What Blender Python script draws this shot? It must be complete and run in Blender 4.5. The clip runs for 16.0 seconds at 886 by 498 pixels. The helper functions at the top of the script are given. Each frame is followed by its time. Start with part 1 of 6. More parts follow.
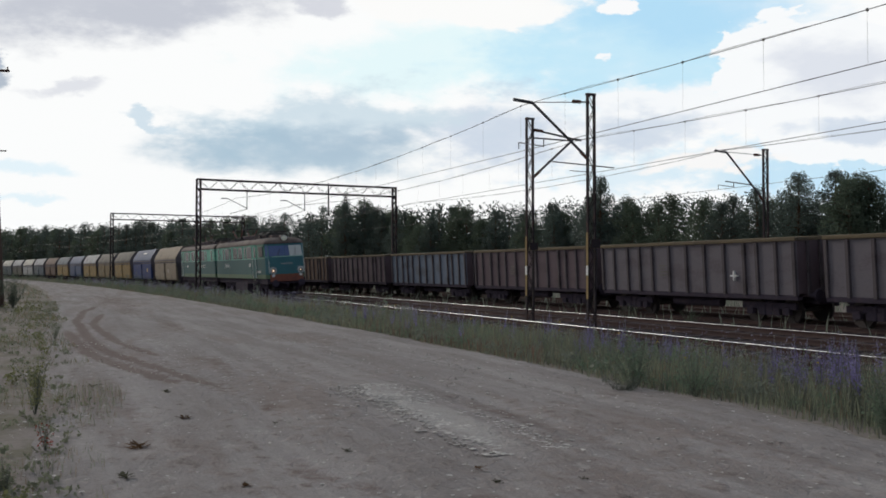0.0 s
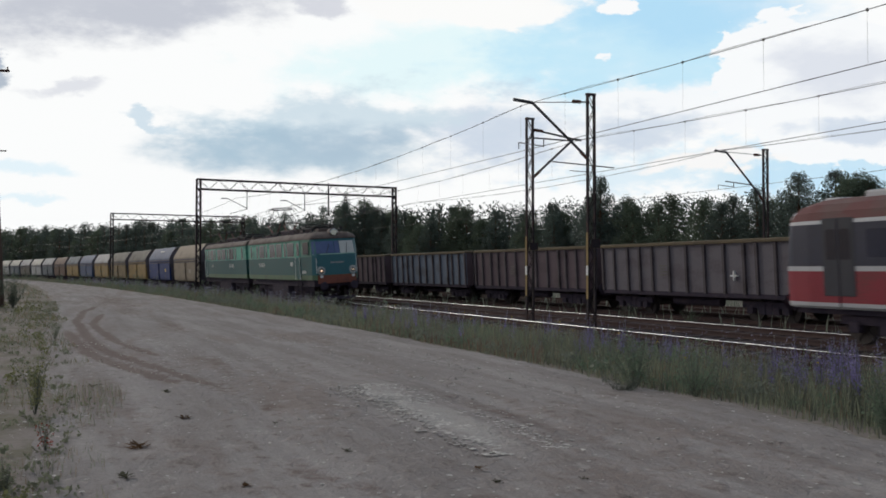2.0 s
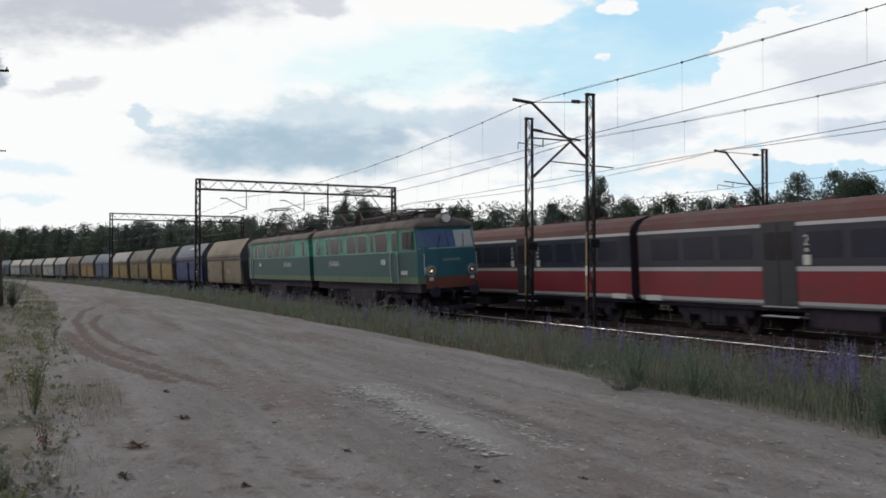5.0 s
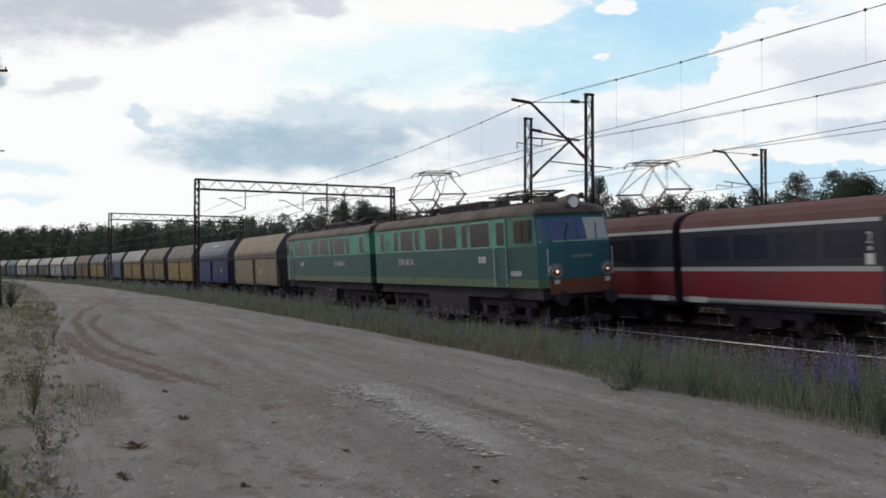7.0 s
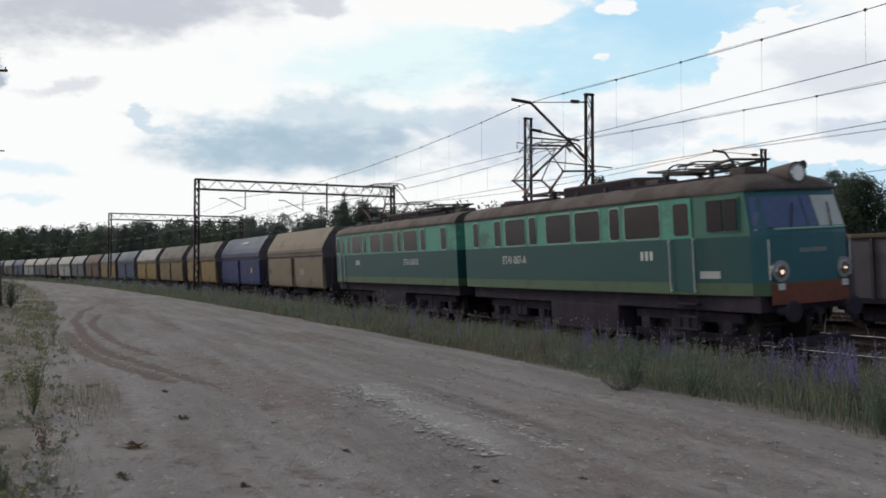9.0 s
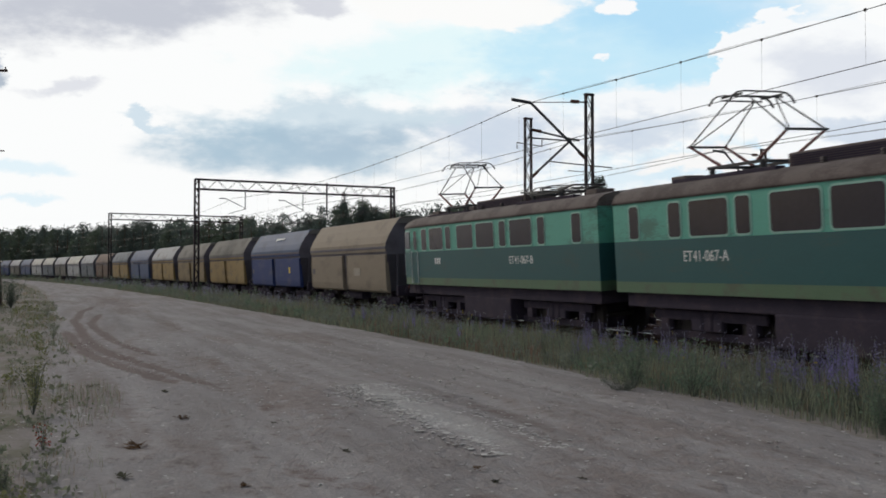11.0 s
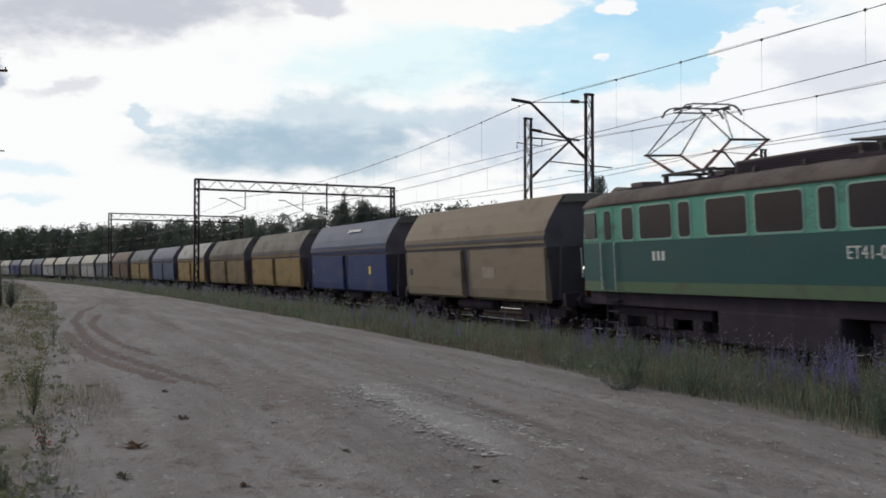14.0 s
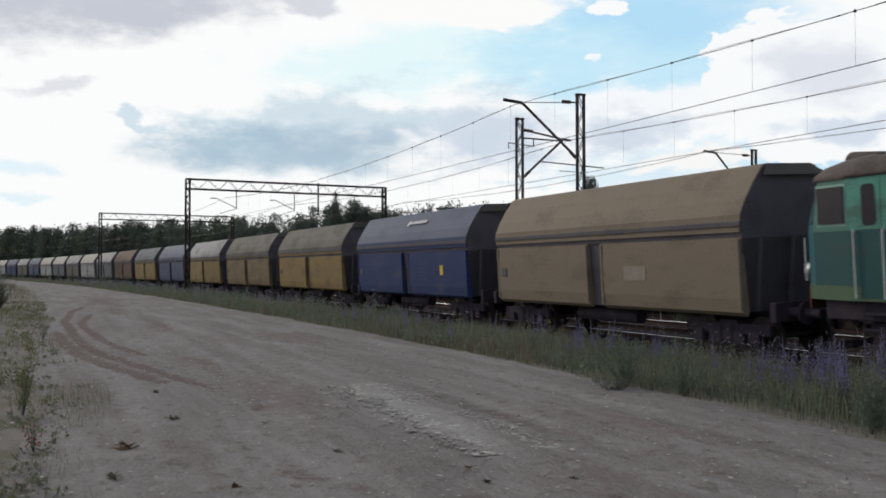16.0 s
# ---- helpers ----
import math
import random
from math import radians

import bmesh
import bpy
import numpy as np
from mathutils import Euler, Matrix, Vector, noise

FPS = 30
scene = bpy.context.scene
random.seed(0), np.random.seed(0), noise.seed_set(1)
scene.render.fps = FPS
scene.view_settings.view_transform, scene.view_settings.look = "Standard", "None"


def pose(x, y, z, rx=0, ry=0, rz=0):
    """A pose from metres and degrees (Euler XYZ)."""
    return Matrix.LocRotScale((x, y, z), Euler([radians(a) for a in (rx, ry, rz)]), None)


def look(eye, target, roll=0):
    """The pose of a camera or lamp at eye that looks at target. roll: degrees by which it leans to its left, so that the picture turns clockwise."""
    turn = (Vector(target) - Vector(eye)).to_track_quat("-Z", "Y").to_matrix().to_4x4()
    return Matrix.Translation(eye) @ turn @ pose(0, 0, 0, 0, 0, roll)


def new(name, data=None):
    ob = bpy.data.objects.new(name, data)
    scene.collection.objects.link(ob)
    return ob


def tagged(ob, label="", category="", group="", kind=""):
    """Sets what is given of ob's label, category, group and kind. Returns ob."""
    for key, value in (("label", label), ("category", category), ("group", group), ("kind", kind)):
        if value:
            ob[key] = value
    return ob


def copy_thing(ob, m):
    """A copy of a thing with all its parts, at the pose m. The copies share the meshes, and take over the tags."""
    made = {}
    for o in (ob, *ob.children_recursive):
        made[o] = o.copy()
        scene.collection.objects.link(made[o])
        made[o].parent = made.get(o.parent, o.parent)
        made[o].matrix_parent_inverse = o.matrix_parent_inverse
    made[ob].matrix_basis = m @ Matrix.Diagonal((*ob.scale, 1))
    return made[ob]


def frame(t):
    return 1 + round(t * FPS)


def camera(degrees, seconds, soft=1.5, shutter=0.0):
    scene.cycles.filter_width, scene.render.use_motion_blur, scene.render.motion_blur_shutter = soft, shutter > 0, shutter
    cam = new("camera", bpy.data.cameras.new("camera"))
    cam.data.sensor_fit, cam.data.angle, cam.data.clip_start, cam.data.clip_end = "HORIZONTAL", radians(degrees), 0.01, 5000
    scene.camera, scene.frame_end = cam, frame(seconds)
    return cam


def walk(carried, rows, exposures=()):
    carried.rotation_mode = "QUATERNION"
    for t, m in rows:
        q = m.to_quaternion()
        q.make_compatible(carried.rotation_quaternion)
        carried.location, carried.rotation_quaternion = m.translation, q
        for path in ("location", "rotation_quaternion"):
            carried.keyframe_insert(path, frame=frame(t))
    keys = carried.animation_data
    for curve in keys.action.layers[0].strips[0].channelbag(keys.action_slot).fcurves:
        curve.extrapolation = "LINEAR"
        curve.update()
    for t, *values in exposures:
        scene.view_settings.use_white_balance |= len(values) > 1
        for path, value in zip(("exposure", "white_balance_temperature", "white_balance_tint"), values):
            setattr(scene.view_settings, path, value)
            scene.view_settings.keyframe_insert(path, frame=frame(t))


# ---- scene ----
EYE = Vector((0.0, 0.0, 1.933))
AIM, TILT = 0.41157, 0.02363          # radians: from the track's line to the lens axis, and up
cam = camera(52.3, 16.0, soft=1.7, shutter=0.5)


def aim(turn):
    """The camera's pose, turned to the right by that many thousandths of a radian."""
    a = AIM + turn * 0.001
    return look(EYE, EYE + Vector((-math.cos(a), math.sin(a), math.tan(TILT))))


walk(cam, [(t, aim(a)) for t, a in (
    (0.0, -0.6), (2.5, -0.6), (3.3, 0.0), (6.5, 0.2), (7.0, 1.2), (14.5, 1.3), (15.0, 1.9),
    (15.65, 2.2), (15.8, 4.4), (15.9, 8.6), (16.0, 10.6))],
    exposures=[(0.0, 0.0), (16.0, 0.0)])

# ---- light: low hazy sun from the left, bright broken cloud ----
SUN_TO = Vector((-0.80, -0.34, 0.46)).normalized()      # towards the sun
sun = new("sun", bpy.data.lights.new("sun", "SUN"))
sun.data.energy, sun.data.angle, sun.data.color = 0.9, radians(12), (1.0, 0.93, 0.82)
sun.matrix_world = look((0, 0, 60), Vector((0, 0, 60)) - SUN_TO)


def nodes_of(tree):
    tree.nodes.clear()

    def add(kind, links=(), **values):
        n = tree.nodes.new(kind)
        for key, value in values.items():
            setattr(n, key, value)
        for slot, source in links:
            if isinstance(source, bpy.types.NodeSocket):
                tree.links.new(source, n.inputs[slot])
            else:
                n.inputs[slot].default_value = source
        return n
    return add


def sky():
    world = bpy.data.worlds.new("sky")
    scene.world = world
    world.use_nodes = True
    add = nodes_of(world.node_tree)
    nishita = add("ShaderNodeTexSky", sky_type="NISHITA", sun_disc=False, sun_elevation=radians(28),
                  sun_rotation=math.atan2(SUN_TO.x, SUN_TO.y), air_density=1.2, dust_density=2.0)
    way = add("ShaderNodeTexCoord").outputs["Generated"]
    cell = lambda op, a, b=0.0, c=0.0: add("ShaderNodeMath", [(0, a), (1, b), (2, c)], operation=op).outputs[0]
    # directions as tangents: u to the right of the view's line, v up
    fwd, side = Vector((-math.cos(AIM), math.sin(AIM), 0)), Vector((math.sin(AIM), math.cos(AIM), 0))
    dot = lambda v: add("ShaderNodeVectorMath", [(0, way), (1, v)], operation="DOT_PRODUCT").outputs["Value"]
    ahead = cell("MAXIMUM", dot(fwd), 0.05)
    u, v = cell("DIVIDE", dot(side), ahead), cell("DIVIDE", dot(Vector((0, 0, 1))), ahead)
    flat = add("ShaderNodeCombineXYZ", [(0, u), (1, v), (2, 0.0)]).outputs[0]
    stretch = add("ShaderNodeMapping", [(0, way), (3, (3.0, 3.0, 7.5))]).outputs[0]
    billow = add("ShaderNodeTexNoise", [(0, stretch), (2, 1.6), (3, 7.0), (4, 0.56)]).outputs[0]
    fine = add("ShaderNodeTexNoise", [(0, stretch), (2, 6.0), (3, 6.0), (4, 0.6)]).outputs[0]
    rough = cell("ADD", cell("MULTIPLY", cell("SUBTRACT", billow, 0.5), 2.4), cell("MULTIPLY", cell("SUBTRACT", fine, 0.5), 2.2))

    # outlines drift with eddies of two sizes, so that no bank keeps a plain shape
    swirl = add("ShaderNodeTexNoise", [(0, add("ShaderNodeMapping", [(0, flat), (3, (1.0, 1.8, 1.0))]).outputs[0]), (2, 9.0), (3, 7.0), (4, 0.58)]).outputs["Color"]
    drift = add("ShaderNodeSeparateXYZ", [(0, add("ShaderNodeVectorMath", [(0, swirl), (1, (0.5, 0.5, 0.5))], operation="SUBTRACT").outputs[0])])
    u_drift = cell("ADD", u, cell("MULTIPLY", drift.outputs[0], 0.16))
    v_drift = cell("ADD", v, cell("MULTIPLY", drift.outputs[1], 0.075))

    def bank(x, y, wide, high, edge=1.0, tilt=0.0, soft_lo=-0.12, soft_hi=0.28):
        """A bank of cloud or a gap about (x, y), with a ragged outline: 1 inside, 0 outside."""
        dx, dy = cell("SUBTRACT", u_drift, x), cell("SUBTRACT", v_drift, y)
        dy = cell("SUBTRACT", dy, cell("MULTIPLY", dx, tilt))
        a, b = cell("DIVIDE", dx, wide), cell("DIVIDE", dy, high)
        d = cell("SQRT", cell("ADD", cell("MULTIPLY", a, a), cell("MULTIPLY", b, b)))
        d = cell("SUBTRACT", cell("SUBTRACT", 1.0, d), cell("MULTIPLY", rough, -edge))
        n = add("ShaderNodeMapRange", [(0, d), (1, soft_lo), (2, soft_hi)], interpolation_type="SMOOTHSTEP")
        return n.outputs[0]

    mix = lambda k, a, b: add("ShaderNodeMix", [(0, k), (6, a), (7, b)], data_type="RGBA").outputs[2]
    # broken cloud all over, thin and bright round the sun
    cover = add("ShaderNodeMapRange", [(0, billow), (1, 0.36), (2, 0.60)], interpolation_type="SMOOTHSTEP").outputs[0]
    near_sun = add("ShaderNodeVectorMath", [(0, way), (1, SUN_TO)], operation="DOT_PRODUCT").outputs["Value"]
    glow = add("ShaderNodeMapRange", [(0, near_sun), (1, 0.15), (2, 0.80)], interpolation_type="SMOOTHSTEP").outputs[0]
    low = add("ShaderNodeMapRange", [(0, dot(Vector((0, 0, 1)))), (1, 0.55), (2, 0.05)], interpolation_type="SMOOTHSTEP").outputs[0]
    blue = add("ShaderNodeVectorMath", [(0, nishita.outputs[0]), (3, 0.10)], operation="SCALE").outputs[0]
    white = mix(low, mix(glow, (0.22, 0.24, 0.27, 1), (0.62, 0.62, 0.60, 1)), (0.64, 0.66, 0.74, 1))
    sheet = mix(cover, blue, white)
    front = add("ShaderNodeMapRange", [(0, dot(fwd)), (1, 0.55), (2, 0.8)]).outputs[0]
    white_front = mix(front, sheet, (0.97, 0.98, 0.98, 1))
    # clear gaps, grey banks and bright heads of cloud ahead, the further ones first:
    # (u, v, half width, half height, raggedness, tilt, softness from and to, colour, strength)
    banked = white_front
    grain_of = cell("ADD", 0.62, cell("MULTIPLY", cell("ADD", billow, fine), 0.38))
    for x, y, wide, high, edge, tilt, lo, hi, colour, strength in (
            (0.02, 0.235, 0.24, 0.050, 0.50, 0.05, -0.10, 0.60, (0.74, 0.93, 0.96), 0.80),
            (0.20, 0.250, 0.19, 0.085, 0.40, 0.10, -0.10, 0.55, (0.54, 0.80, 0.945), 0.95),
            (0.27, 0.295, 0.17, 0.045, 0.30, 0.00, -0.20, 0.60, (0.42, 0.70, 0.92), 0.75),
            (0.44, 0.110, 0.20, 0.060, 0.60, 0.02, -0.10, 0.60, (0.50, 0.75, 0.92), 0.85),
            (0.20, 0.110, 0.14, 0.030, 0.80, 0.00, -0.10, 0.50, (0.66, 0.82, 0.92), 0.75),
            (-0.47, 0.112, 0.06, 0.012, 0.50, 0.00, -0.10, 0.60, (0.76, 0.89, 0.96), 0.90),
            (-0.47, 0.080, 0.06, 0.007, 0.50, 0.00, -0.10, 0.60, (0.76, 0.89, 0.96), 0.90),
            (0.03, 0.292, 0.13, 0.024, 0.50, 0.00, -0.05, 0.25, (0.97, 0.97, 0.96), 1.0),
            (0.19, 0.296, 0.03, 0.014, 0.40, 0.00, -0.05, 0.25, (0.95, 0.96, 0.97), 1.0),
            (0.186, 0.242, 0.014, 0.006, 0.30, 0.00, -0.05, 0.40, (0.93, 0.95, 0.97), 1.0),
            (0.42, 0.200, 0.135, 0.083, 0.42, 0.03, -0.02, 0.05, (0.94, 0.96, 0.975), 1.0),
            (0.44, 0.222, 0.080, 0.036, 0.55, 0.00, -0.15, 0.80, (0.70, 0.74, 0.82), 0.85),
            (0.45, 0.160, 0.080, 0.014, 0.50, 0.10, -0.15, 0.60, (0.62, 0.70, 0.81), 0.85),
            (0.25, 0.178, 0.11, 0.036, 0.60, 0.03, -0.05, 0.30, (0.93, 0.95, 0.97), 0.95),
            (0.21, 0.158, 0.10, 0.017, 0.60, 0.00, -0.20, 0.60, (0.62, 0.70, 0.80), 0.80),
            (0.30, 0.120, 0.09, 0.012, 0.60, 0.00, -0.10, 0.40, (0.95, 0.94, 0.93), 0.95),
            (0.07, 0.155, 0.15, 0.048, 0.60, 0.00, -0.20, 0.60, (0.60, 0.68, 0.79), 0.95),
            (-0.11, 0.168, 0.18, 0.040, 0.75, 0.03, -0.15, 0.55, (0.62, 0.735, 0.81), 0.95),
            (-0.165, 0.134, 0.19, 0.038, 0.35, -0.06, -0.10, 0.70, (0.37, 0.52, 0.64), 0.85),
            (-0.10, 0.145, 0.10, 0.028, 0.50, 0.00, -0.20, 0.80, (0.43, 0.55, 0.66), 0.7),
            (-0.335, 0.166, 0.035, 0.006, 0.60, -0.15, -0.10, 0.50, (0.62, 0.74, 0.83), 0.9),
            (-0.38, 0.300, 0.24, 0.048, 0.42, 0.05, -0.15, 0.60, (0.49, 0.52, 0.60), 0.85),
            (-0.145, 0.300, 0.045, 0.016, 0.50, 0.00, -0.10, 0.50, (0.62, 0.64, 0.71), 0.8),
            (-0.495, 0.229, 0.042, 0.026, 0.40, -0.30, -0.05, 0.30, (0.40, 0.47, 0.56), 0.9),
            (-0.415, 0.204, 0.045, 0.010, 0.60, 0.00, -0.15, 0.60, (0.70, 0.72, 0.78), 0.8)):
        k = cell("MULTIPLY", bank(x, y, wide, high, edge, tilt, lo, hi), front)
        k = cell("MULTIPLY", k, cell("MULTIPLY", strength, cell("MINIMUM", grain_of, 1.0)))
        banked = mix(k, banked, (*colour, 1))
    back = add("ShaderNodeBackground", [(0, banked), (1, 1.0)])
    add("ShaderNodeOutputWorld", [(0, back.outputs[0])])


sky()


# ---- materials ----
def mat(name, color, rough=0.7, metal=0.0, vary=0.25, scale=3.0, grain=40.0, bump=0.15, dirt=None, dirt_at=0.55,
        gloss=0.5, by_object=0.0, by_island=0.0, stretch=(1, 1, 1), space="Object", depth=0.02, leafy=0.0):
    """A surface with stains at one scale and grain at another; dirt is a second colour in patches."""
    m = bpy.data.materials.new(name)
    m.use_nodes = True
    add = nodes_of(m.node_tree)
    cell = lambda op, a, b=0.0: add("ShaderNodeMath", [(0, a), (1, b)], operation=op).outputs[0]
    where = add("ShaderNodeMapping", [(0, add("ShaderNodeTexCoord").outputs[space]), (3, stretch)]).outputs[0]
    stain = add("ShaderNodeTexNoise", [(0, where), (2, scale), (3, 5.0), (4, 0.6)]).outputs[0]
    fine = add("ShaderNodeTexNoise", [(0, where), (2, grain), (3, 3.0), (4, 0.6)]).outputs[0]
    value = cell("ADD", 1.0 - vary, cell("MULTIPLY", cell("ADD", stain, cell("MULTIPLY", fine, 0.7)), vary * 1.18))
    if by_object:
        value = cell("MULTIPLY", value, cell("ADD", 1 - by_object / 2, cell("MULTIPLY", add("ShaderNodeObjectInfo").outputs["Random"], by_object)))
    if by_island:
        value = cell("MULTIPLY", value, cell("ADD", 1 - by_island / 2, cell("MULTIPLY", add("ShaderNodeNewGeometry").outputs["Random Per Island"], by_island)))
    base = color
    if dirt:
        k = add("ShaderNodeMapRange", [(0, cell("ADD", stain, cell("MULTIPLY", cell("SUBTRACT", fine, 0.5), 0.5))), (1, dirt_at - 0.08), (2, dirt_at + 0.10)]).outputs[0]
        base = add("ShaderNodeMix", [(0, k), (6, (*color, 1.0)), (7, (*dirt, 1.0))], data_type="RGBA").outputs[2]
    tint = add("ShaderNodeVectorMath", [(0, base), (3, value)], operation="SCALE").outputs[0]
    relief = add("ShaderNodeBump", [("Height", fine), ("Strength", bump), ("Distance", depth)]).outputs[0]
    shine = cell("ADD", rough - 0.06, cell("MULTIPLY", stain, 0.12))
    surface = add("ShaderNodeBsdfPrincipled", [("Base Color", tint), ("Metallic", metal), ("Roughness", shine), ("Normal", relief), ("Specular IOR Level", gloss)])
    out = surface.outputs[0]
    if leafy:
        through_leaf = add("ShaderNodeBsdfTranslucent", [("Color", tint)])
        out = add("ShaderNodeMixShader", [(0, leafy), (1, out), (2, through_leaf.outputs[0])]).outputs[0]
    add("ShaderNodeOutputMaterial", [(0, out)])
    return m


# ---- mesh helpers ----
def link(name, bm, material, parent=None, label="", smooth=False):
    me = bpy.data.meshes.new(name)
    bm.to_mesh(me)
    bm.free()
    for m in material if isinstance(material, (list, tuple)) else [material]:
        me.materials.append(m)
    if smooth:
        me.shade_smooth()
        me.set_sharp_from_angle(angle=radians(40))
    ob = new(name, me)
    if parent:
        ob.parent = parent
    return tagged(ob, label)


def part(name, bm, material, parent, label="", smooth=False):
    return link(name, bm, material, parent, label, smooth)


def thing(name, label, category, group="", kind="", at=None):
    ob = new(name)
    ob.empty_display_size = 0.2
    if at:
        ob.matrix_basis = at
    return tagged(ob, label, category, group, kind)


def block(bm, x0, y0, z0, x1, y1, z1, bevel=0.0):
    """A box between two corners, with its edges rounded off by bevel."""
    made = bmesh.ops.create_cube(bm, size=1.0, matrix=Matrix.Translation(((x0 + x1) / 2, (y0 + y1) / 2, (z0 + z1) / 2))
                                 @ Matrix.Diagonal((abs(x1 - x0), abs(y1 - y0), abs(z1 - z0), 1)))
    if bevel:
        edges = {e for v in made["verts"] for e in v.link_edges}
        bmesh.ops.bevel(bm, geom=list(edges), offset=bevel, segments=2, affect="EDGES", profile=0.6)
    return bm


def rod(bm, a, b, r, r2=None, sides=8, caps=True):
    a, b = Vector(a), Vector(b)
    m = Matrix.Translation((a + b) / 2) @ (b - a).to_track_quat("Z", "Y").to_matrix().to_4x4()
    bmesh.ops.create_cone(bm, cap_ends=caps, segments=sides, radius1=r, radius2=r if r2 is None else r2, depth=(b - a).length, matrix=m)
    return bm


def bar(bm, a, b, wide, thick):
    """A straight bar of rectangular section from a to b."""
    a, b = Vector(a), Vector(b)
    m = Matrix.Translation((a + b) / 2) @ (b - a).to_track_quat("Z", "Y").to_matrix().to_4x4() @ Matrix.Diagonal((wide, thick, (b - a).length, 1))
    bmesh.ops.create_cube(bm, size=1.0, matrix=m)
    return bm


def sweep(bm, section, x0, x1, closed=True, caps=True):
    """A section of (y, z) points drawn out from x0 to x1."""
    rings = [[bm.verts.new((x, y, z)) for y, z in section] for x in (x0, x1)]
    n = len(section)
    for i in range(n if closed else n - 1):
        j = (i + 1) % n
        bm.faces.new((rings[0][i], rings[1][i], rings[1][j], rings[0][j]))
    if caps and closed:
        bm.faces.new(rings[0])
        bm.faces.new(rings[1][::-1])
    bmesh.ops.recalc_face_normals(bm, faces=bm.faces[:])
    return bm


fresh = bmesh.new

# ---- the tracks' plan: straight beside the camera, then a long bend to the left ----
NEAR, BEND, FROM, CANT = 15.454, 0.00088, 13.25, 0.0553
PASSENGER, SIDING, OUTER = 4.9, 10.3, 16.0             # the other tracks' distances from the near one


def along(s, off=0.0):
    """Place and heading on the line at distance s (negative: away), off metres beyond the near track."""
    d = max(0.0, -s - FROM)
    a = BEND * d
    x = (s if d == 0 else -FROM - math.sin(a) / BEND) - off * math.sin(a)
    y = NEAR - (1 - math.cos(a)) / BEND + off * math.cos(a)
    return x, y, a


def on_track(s, off=0.0, z=0.0):
    """The pose of a vehicle that stands on the canted track."""
    x, y, a = along(s, off)
    return Matrix.Translation((x, y, z + 0.75 * math.sin(CANT))) @ Euler((0, 0, a)).to_matrix().to_4x4() @ Euler((CANT, 0, 0)).to_matrix().to_4x4()


PACE = [(0, -59.08), (1, -53.96), (2, -48.86), (3, -43.77), (4, -38.80), (5.25, -32.66), (6.5, -26.55), (7.25, -22.94), (8, -19.48), (9, -14.87),
        (10.25, -9.12), (11.5, -3.40), (12.25, 0.03), (13, 3.40), (13.75, 6.73), (14.5, 10.02), (15.25, 13.27), (16, 16.48)]


def freight_at(t):
    """Where the locomotive's front stands at t seconds: it rolls in and slows down a little."""
    k = max(i for i in range(len(PACE) - 1) if PACE[i][0] <= t)
    (t0, s0), (t1, s1) = PACE[k], PACE[k + 1]
    slope = lambda i: (PACE[i + 1][1] - PACE[i][1]) / (PACE[i + 1][0] - PACE[i][0])
    v0 = slope(k) if k == 0 else (slope(k - 1) + slope(k)) / 2
    v1 = slope(k) if k == len(PACE) - 2 else (slope(k) + slope(k + 1)) / 2
    h, u = t1 - t0, (t - t0) / (t1 - t0)
    return s0 * (1 + 2 * u) * (1 - u) ** 2 + h * v0 * u * (1 - u) ** 2 + s1 * u * u * (3 - 2 * u) + h * v1 * u * u * (u - 1)


def passenger_at(t):
    return -19.3 - 8.5 * (t - 2) - 0.183 * (t - 2) ** 2


def lift(x, y):
    """The ground's height: level by the road, a little lower in the railway's bed, hummocky beside."""
    d = y - along(x)[1]
    low = min(1.0, max(0.0, (d + 6.5) / 3.0))
    h = -0.30 * low * low * (3 - 2 * low)
    h += 0.05 * noise.noise((x * 0.35, y * 0.35, 0)) * (1 - low) + 0.02 * noise.noise((x * 1.3, y * 1.3, 4)) * (1 - low)
    if y < 0:
        h += 0.12 * min(1, -y / 3) * (0.6 + noise.noise((x * 0.15, y * 0.2, 7)))
    return h
